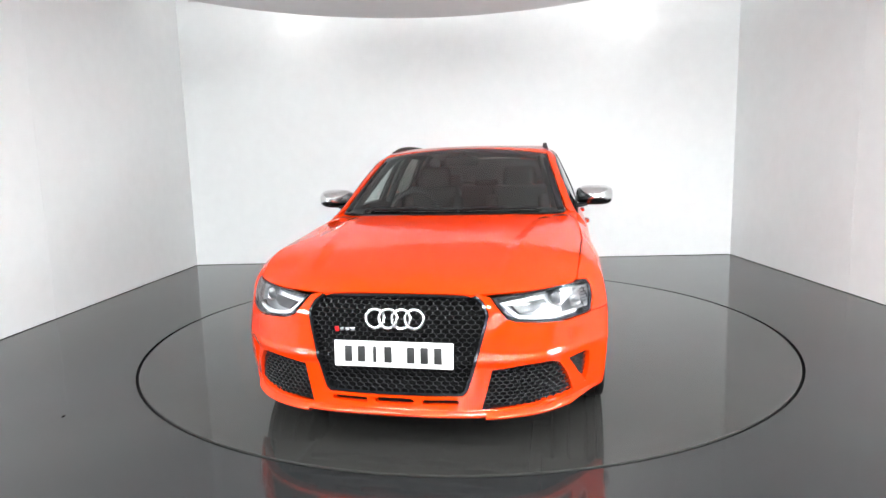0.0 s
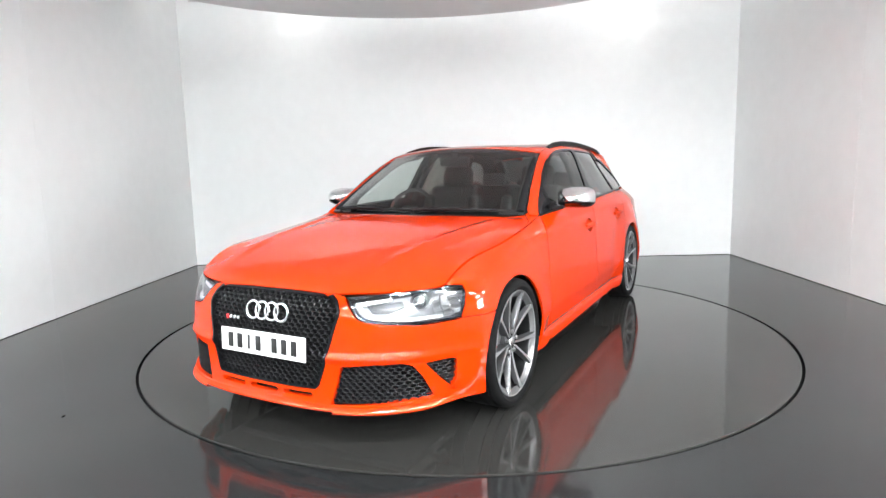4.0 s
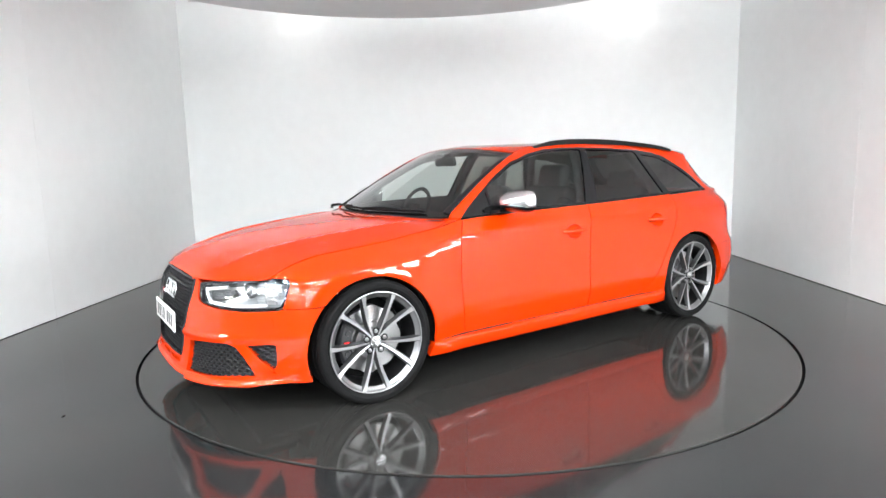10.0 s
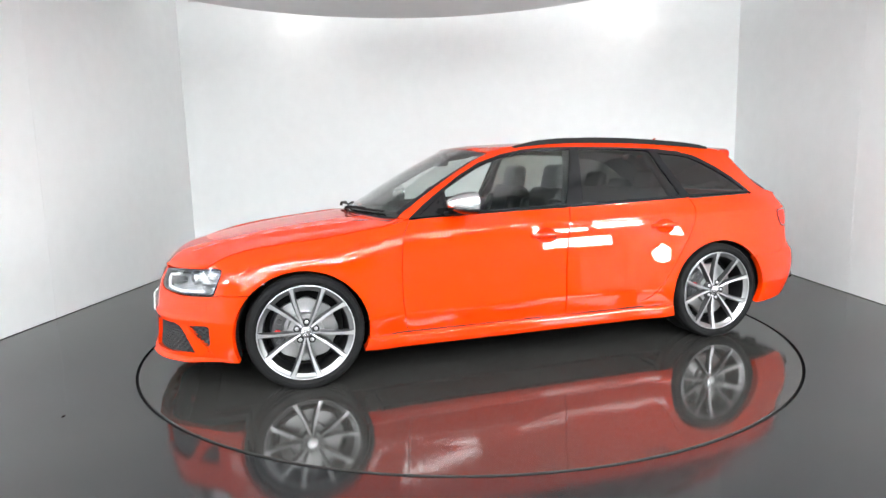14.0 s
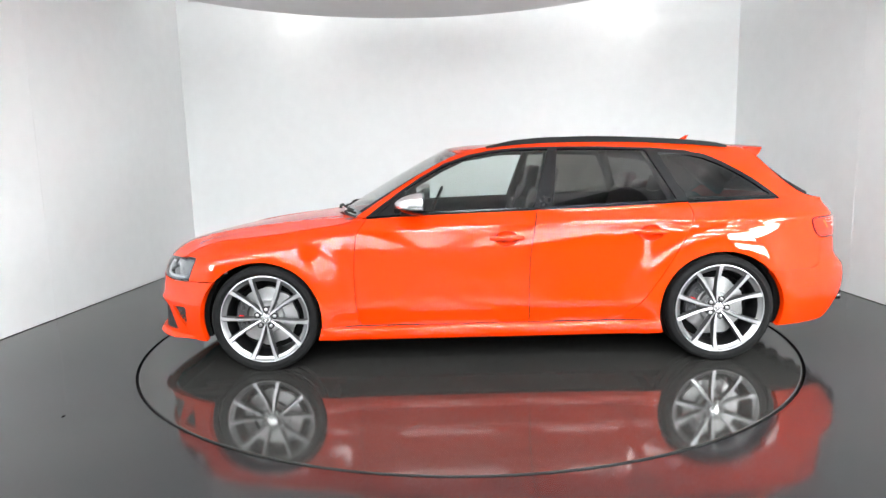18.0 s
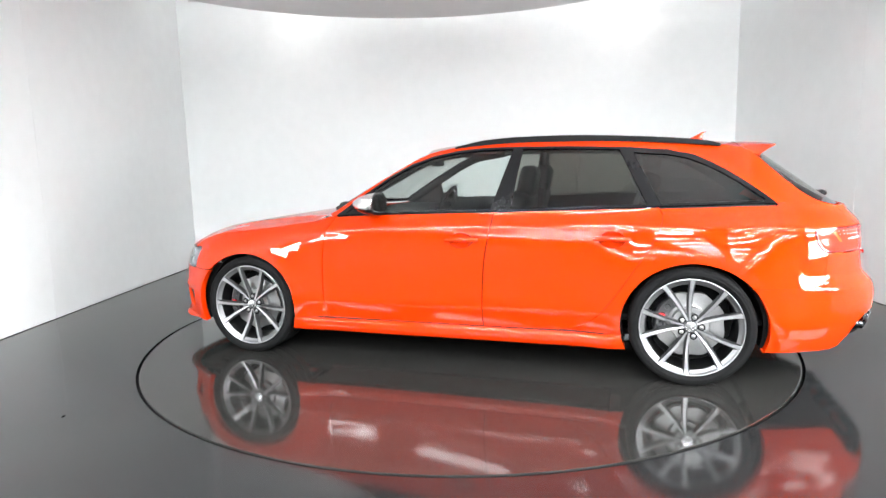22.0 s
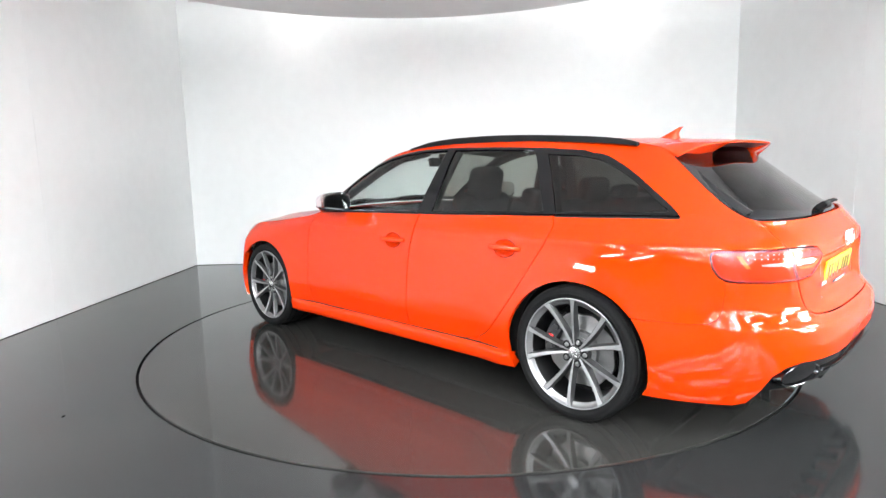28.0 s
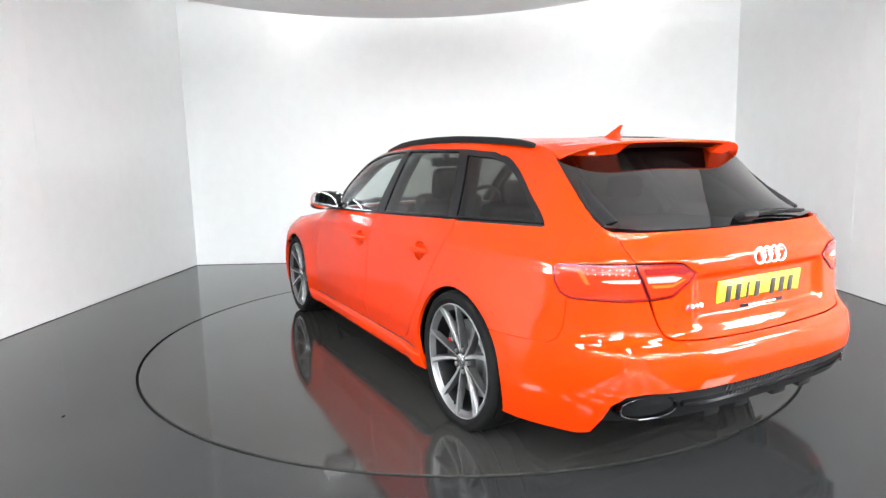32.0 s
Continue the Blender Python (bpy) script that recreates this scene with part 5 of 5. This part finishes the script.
tail_bits([tail(0.615, 0.808), tail(0.69, 0.808), tail(0.715, 0.811), tail(0.715, 0.816), tail(0.69, 0.820), tail(0.612, 0.822)], LAMP_CLEAR, "clear_band", "clear reversing band", outer_lamps)
tail_bits([tail(0.588, 0.808), tail(0.49, 0.808), tail(0.462, 0.822), tail(0.50, 0.832), tail(0.594, 0.830)], LAMP_CLEAR, "clear_band", "clear reversing band", inner_lamps)

tail_bits([tail(0.594, 0.836), tail(0.50, 0.838), tail(0.452, 0.832), tail(0.425, 0.838), tail(0.458, 0.860), tail(0.50, 0.862), tail(0.600, 0.860)], LAMP_MAROON, "maroon_band", "dark maroon band", inner_lamps, 0.0048)
tail_bits([tail(0.572, 0.790), tail(0.50, 0.790), tail(0.445, 0.815), tail(0.452, 0.818), tail(0.50, 0.800), tail(0.578, 0.800)], LAMP_AMBER, "amber_band", "amber band", inner_lamps, 0.0048)
tail_bits([tail(0.755, 0.85), tail(0.765, 0.85), tail(0.752, 0.80), tail(0.742, 0.80)], LAMP_AMBER, "amber_band", "amber band", outer_lamps, 0.0048)


def led_rows(points, s):
    """Small round light cells behind the lens."""
    bm = bmesh.new()
    for q, n in points:
        c = Vector((q[0], s * q[1], q[2])) + Vector((n[0], s * n[1], n[2])) * 0.0042
        r = bmesh.ops.create_uvsphere(bm, u_segments=8, v_segments=5, radius=0.0034)
        bmesh.ops.translate(bm, vec=c, verts=r["verts"])
    return bm


cells = []
for y0, y1, z, n in ((0.625, 0.745, 0.855, 8), (0.630, 0.745, 0.838, 8)):
    for y in np.linspace(y0, y1, n):
        c = tail(y, z)
        cells.append((skin(*c), skin_normal(np.array([c[0]]), np.array([c[1]]))[0]))
for i, s in ((0, 1), (1, -1)):
    for cell in cells:
        part("light_cell", led_rows([cell], s), LAMP_CLEAR, outer_lamps[i], "small pale light cell")
both("lamp_edge", panel(LAMP_OUT, (shrink(resample(LAMP_OUT, 0.01), 0.009),), h=0.012, gap=0.001, flange=0.01, off=0.004), LAMP_RED_DARK, outer_lamps)
both("lamp_edge", panel(LAMP_IN, (shrink(resample(LAMP_IN, 0.01), 0.009),), h=0.012, gap=0.001, flange=0.01, off=0.004), LAMP_RED_DARK, inner_lamps)

both("washer_cover", panel([nose(0.735, 0.530), nose(0.80, 0.530), nose(0.805, 0.485), nose(0.74, 0.485)], h=0.012, gap=0, flange=0.006, off=0.0012), PAINT, (front_bumper, front_bumper))
bm = bmesh.new()
box(bm, (0.006, 0.27, 0.016), (0, 0, 0), bevel=0.002)
strip_plate = part("plate_surround", bm, BLACK_GLOSS, CAR, "black strip under the rear plate with unreadable white writing")
strip_plate.matrix_local = pose(-2.309, -0.01, 0.671, 0, -8, 0)
bm = bmesh.new()
box(bm, (0.002, 0.17, 0.006), (-0.0036, 0, 0))
part("writing_bar", bm, PLATE_WHITE, strip_plate)

# ---- exhausts, diffuser fins, wipers ----
for s in (1, -1):
    bm = bmesh.new()
    rows = []
    for dx, k in ((0.10, 1.0), (0.0, 1.0), (-0.004, 1.03), (-0.006, 1.0), (-0.004, 0.93), (0.03, 0.90), (0.12, 0.88)):
        rows.append(superloop(40, 0.9, lambda a, b: (-2.308 + dx + 0.045 * a, s * (0.619 + 0.096 * k * a), 0.360 + 0.041 * k * b - 0.010 * a)))
    ob = part("exhaust_tip", loft(rows, cap=False), BLACK_CHROME, CAR, "oval black chrome exhaust tip")
    # flat near-black disc: the shade deep in the pipe is put into its colour
    bm = bmesh.new()
    vs = [bm.verts.new(p) for p in superloop(40, 0.9, lambda a, b: (-2.278 + 0.045 * a, s * (0.619 + 0.088 * a), 0.360 + 0.037 * b - 0.010 * a))]
    bm.faces.new(vs)
    part("exhaust_bore_shade", bm, DARK, ob, "flat near-black disc standing for the shade inside the pipe")
    rows = [superloop(40, 0.9, lambda a, b: (-2.280 + dx + 0.045 * a, s * (0.619 + 0.101 * k * a), 0.360 + 0.046 * k * b - 0.010 * a)) for dx, k in ((0.004, 1.0), (0.16, 1.0))]
    part("exhaust_shroud", loft(rows, cap=False), BLACK_GLOSS, ob)
for y in (-0.30, -0.12, 0.12, 0.30):
    bm = bmesh.new()
    box(bm, (0.10, 0.09, 0.030), (-2.285, y, 0.290), (0, -10, 0), bevel=0.008)
    part("diffuser_fin", bm, BLACK_MATT, diffuser)
whole("diffuser_blade", panel([tail(0, 0.374), tail(0.3, 0.374), tail(0.505, 0.377), tail(0.51, 0.362), tail(0.3, 0.360), tail(0, 0.360)], h=0.03, gap=0, flange=0.03, off=0.006), BLACK_CHROME, diffuser, "dark polished lower edge of the diffuser")
for k in range(-14, 15):
    y = 0.021 * k
    bm = bmesh.new()
    q = skin(*tail(abs(y), 0.395))
    box(bm, (0.005, 0.008, 0.026), (q[0] + 0.013, y, 0.396), (0, -14, 0), bevel=0.0025)
    part("diffuser_rib", bm, BLACK_TRIM, diffuser)


def rod(bm, pts, r0, r1=None, n=10):
    r1 = r0 if r1 is None else r1
    rows = []
    for i, p in enumerate(pts):
        d = (Vector(pts[min(i + 1, len(pts) - 1)]) - Vector(pts[max(i - 1, 0)])).normalized()
        a = d.orthogonal().normalized()
        b = d.cross(a)
        r = r0 + (r1 - r0) * i / (len(pts) - 1)
        rows.append([bm.verts.new(Vector(p) + a * r * math.cos(2 * math.pi * k / n) + b * r * math.sin(2 * math.pi * k / n)) for k in range(n)])
    for p, q in zip(rows, rows[1:]):
        for k in range(n):
            bm.faces.new((p[k], p[(k + 1) % n], q[(k + 1) % n], q[k]))
    bm.faces.new(rows[0][::-1])
    bm.faces.new(rows[-1])
    bmesh.ops.recalc_face_normals(bm, faces=bm.faces)


bm = bmesh.new()
box(bm, (0.055, 0.10, 0.035), (-2.226, -0.01, 1.012), (0, 35, 0), bevel=0.012)
rod(bm, [(-2.228, -0.02, 1.022), (-2.222, -0.15, 1.026), (-2.210, -0.32, 1.022), (-2.196, -0.45, 1.012)], 0.011, 0.006)
wiper = part("rear_wiper", bm, BLACK_MATT, CAR, "black rear wiper on the tailgate glass")
bm = bmesh.new()
rod(bm, [(-2.205, -0.12, 1.012), (-2.197, -0.30, 1.010), (-2.180, -0.46, 1.006)], 0.006)
part("wiper_blade", bm, BLACK_MATT, wiper)
# cowl and front wipers
def cowl_fn(u, v):
    e = 2 * u - 1
    x = 0.93 + 0.085 * (1 - e * e) - 0.105 * e * e + (0.10) * v - 0.04
    return np.stack([x, e * 0.735, 0.925 + 0.010 * (1 - v) - 0.0 * e], -1)


cowl = mesh_part("scuttle_panel", *sheet(cowl_fn, 31, 5, flip=True), BLACK_MATT, CAR, "black plastic scuttle panel")
screen_at = screen_fn((1.005, 0, 0.955), (0.262, 0, 1.368), (0.828, 0.728, 0.944), (0.182, 0.598, 1.316), 0.014)


def front_wiper(y_pivot, u0, u1, v0, v1):
    """A parked wiper: the arm rises from its pivot in the scuttle, the blade lies on the glass."""
    k = np.linspace(0, 1, 9)
    lift = np.array([0.008, 0, 0.011])
    line = screen_at(u0 + (u1 - u0) * k, v0 + (v1 - v0) * k) + lift
    x_pivot = 1.045 - 0.19 * y_pivot ** 2
    bm = bmesh.new()
    mid = line[5] + lift * 0.9
    rod(bm, [(x_pivot, y_pivot, 0.955), (x_pivot - 0.004, y_pivot, 0.977), (x_pivot - 0.03, y_pivot + 0.2 * (mid[1] - y_pivot), 0.984), tuple((mid + np.array([x_pivot, y_pivot, 0.978])) / 2 + np.array([0.004, 0, 0.005])), tuple(mid)], 0.012, 0.007)
    ob = part("front_wiper", bm, BLACK_MATT, CAR, "black windscreen wiper")
    bm = bmesh.new()
    rod(bm, [tuple(q) for q in line], 0.009, 0.007)
    part("wiper_blade", bm, BLACK_MATT, ob)


front_wiper(0.08, 0.50, 0.90, 0.018, 0.035)
front_wiper(-0.52, 0.14, 0.52, 0.035, 0.018)

# ---- cabin ----
def cushion(bm, size, at, turn=(0, 0, 0), bevel=0.04):
    box(bm, size, at, turn, bevel=min(bevel, min(size) * 0.45), segs=4)


def front_seat(y):
    bm = bmesh.new()
    cushion(bm, (0.52, 0.50, 0.16), (-0.03, y, 0.50), (0, -6, 0))
    st = part("front_seat", bm, SEAT, CAR, "dark grey leather sports seat")
    bm = bmesh.new()
    cushion(bm, (0.14, 0.46, 0.58), (-0.33, y, 0.79), (0, -16, 0), 0.05)
    cushion(bm, (0.16, 0.10, 0.48), (-0.29, y + 0.215, 0.76), (0, -16, 8), 0.045)
    cushion(bm, (0.16, 0.10, 0.48), (-0.29, y - 0.215, 0.76), (0, -16, -8), 0.045)
    part("backrest", bm, SEAT, st)
    bm = bmesh.new()
    cushion(bm, (0.11, 0.27, 0.22), (-0.43, y, 1.125), (0, -12, 0), 0.05)
    part("headrest", bm, SEAT, st)


for y in (0.36, -0.36):
    front_seat(y)
bm = bmesh.new()
cushion(bm, (0.50, 1.24, 0.16), (-0.82, 0, 0.52), (0, -5, 0))
bench = part("rear_bench", bm, SEAT, CAR, "dark grey leather rear bench")
bm = bmesh.new()
cushion(bm, (0.14, 1.22, 0.56), (-1.12, 0, 0.78), (0, -20, 0), 0.05)
part("backrest", bm, SEAT, bench)
for y in (0.36, 0.0, -0.36):
    bm = bmesh.new()
    cushion(bm, (0.09, 0.24, 0.16 if y else 0.10), (-1.20, y, 1.085 if y else 1.06), (0, -14, 0), 0.04)
    part("headrest", bm, SEAT, bench)


def dash_fn(u, v):
    e = 2 * u - 1
    x = 0.50 + 0.46 * v - 0.10 * e * e * v
    z = 0.915 + 0.035 * np.sin(np.pi * np.clip(v * 1.1, 0, 1)) * (0.4 + 0.6 * np.exp(-((e + 0.5) / 0.35) ** 2)) - 0.0 * v
    return np.stack([x, e * (0.70 - 0.02 * v), z], -1)


dash = mesh_part("dashboard", *sheet(dash_fn, 41, 15, flip=True), CABIN, CAR, "dark grey dashboard")
bm = bmesh.new()
box(bm, (0.10, 1.38, 0.36), (0.52, 0, 0.73), bevel=0.03)
part("dash_front", bm, CABIN, dash)
bm = bmesh.new()
torus(bm, 0.180, 0.0165, (0, 0, 0), n=48, m=12)
box(bm, (0.03, 0.15, 0.12), (0.01, 0, -0.01), bevel=0.014)
box(bm, (0.016, 0.34, 0.03), (0.01, 0, 0.0), bevel=0.006)
box(bm, (0.016, 0.04, 0.17), (0.01, 0, -0.09), bevel=0.006)
wheel_ob = part("steering_wheel", bm, CABIN, CAR, "dark leather steering wheel on the right-hand side")
wheel_ob.matrix_local = pose(0.37, -0.36, 0.905, 0, -24, 0)
bm = bmesh.new()
box(bm, (0.035, 0.24, 0.068), (0.315, 0.0, 1.275), (0, 12, 0), bevel=0.014)
box(bm, (0.04, 0.05, 0.05), (0.295, 0.0, 1.312), bevel=0.012)
part("rear_view_mirror", bm, CABIN, CAR, "dark rear-view mirror")
for s in (1, -1):
    for x0, x1, z1, w in ((-0.31, -0.405, 1.345, 0.07), (-1.20, -1.04, 1.33, 0.09)):
        bm = bmesh.new()
        pts = [(x0 + (x1 - x0) * t, s * (float(skin(*at_x(x0 + (x1 - x0) * t, 0.95 + (z1 - 0.95) * t))[1]) - 0.085), 0.95 + (z1 - 0.95) * t) for t in (0, 0.25, 0.5, 0.75, 1)]
        rod(bm, pts, w * 0.42, w * 0.36, 12)
        part("inner_pillar", bm, CABIN, CAR, "dark inner pillar trim")
for s in (1, -1):
    bm = bmesh.new()
    rod(bm, [(-1.60, s * 0.500, 1.290), (-1.74, s * 0.525, 1.225), (-1.92, s * 0.560, 1.075), (-2.06, s * 0.575, 0.985)], 0.040, 0.045, 12)
    part("inner_pillar", bm, CABIN, CAR, "dark inner pillar trim")
    bm = bmesh.new()
    rod(bm, [(0.80, s * 0.690, 0.945), (0.50, s * 0.628, 1.125), (0.30, s * 0.590, 1.235), (0.15, s * 0.560, 1.300), (-0.10, s * 0.545, 1.335)], 0.036, 0.030, 12)
    part("inner_pillar", bm, CABIN, CAR, "dark inner pillar trim")
bm = bmesh.new()
box(bm, (3.1, 1.5, 0.04), (-0.45, 0, 0.34), bevel=0.01)
part("cabin_floor", bm, CABIN, CAR)
bm = bmesh.new()
box(bm, (0.85, 1.25, 0.03), (-1.62, 0, 0.92), bevel=0.01)
part("load_cover", bm, CABIN, CAR, "dark load cover")


def motions():
    rows, table = [], []
    for t, a in HEADING:
        m = pose(0, 0, 0, 0, 0, a)
        table.append((t, m))
        rows.append((t, m @ pose(CAR_OFFSET[0], CAR_OFFSET[1], 0)))
    walk(CAR, rows)
    walk(TABLE, table)


motions()
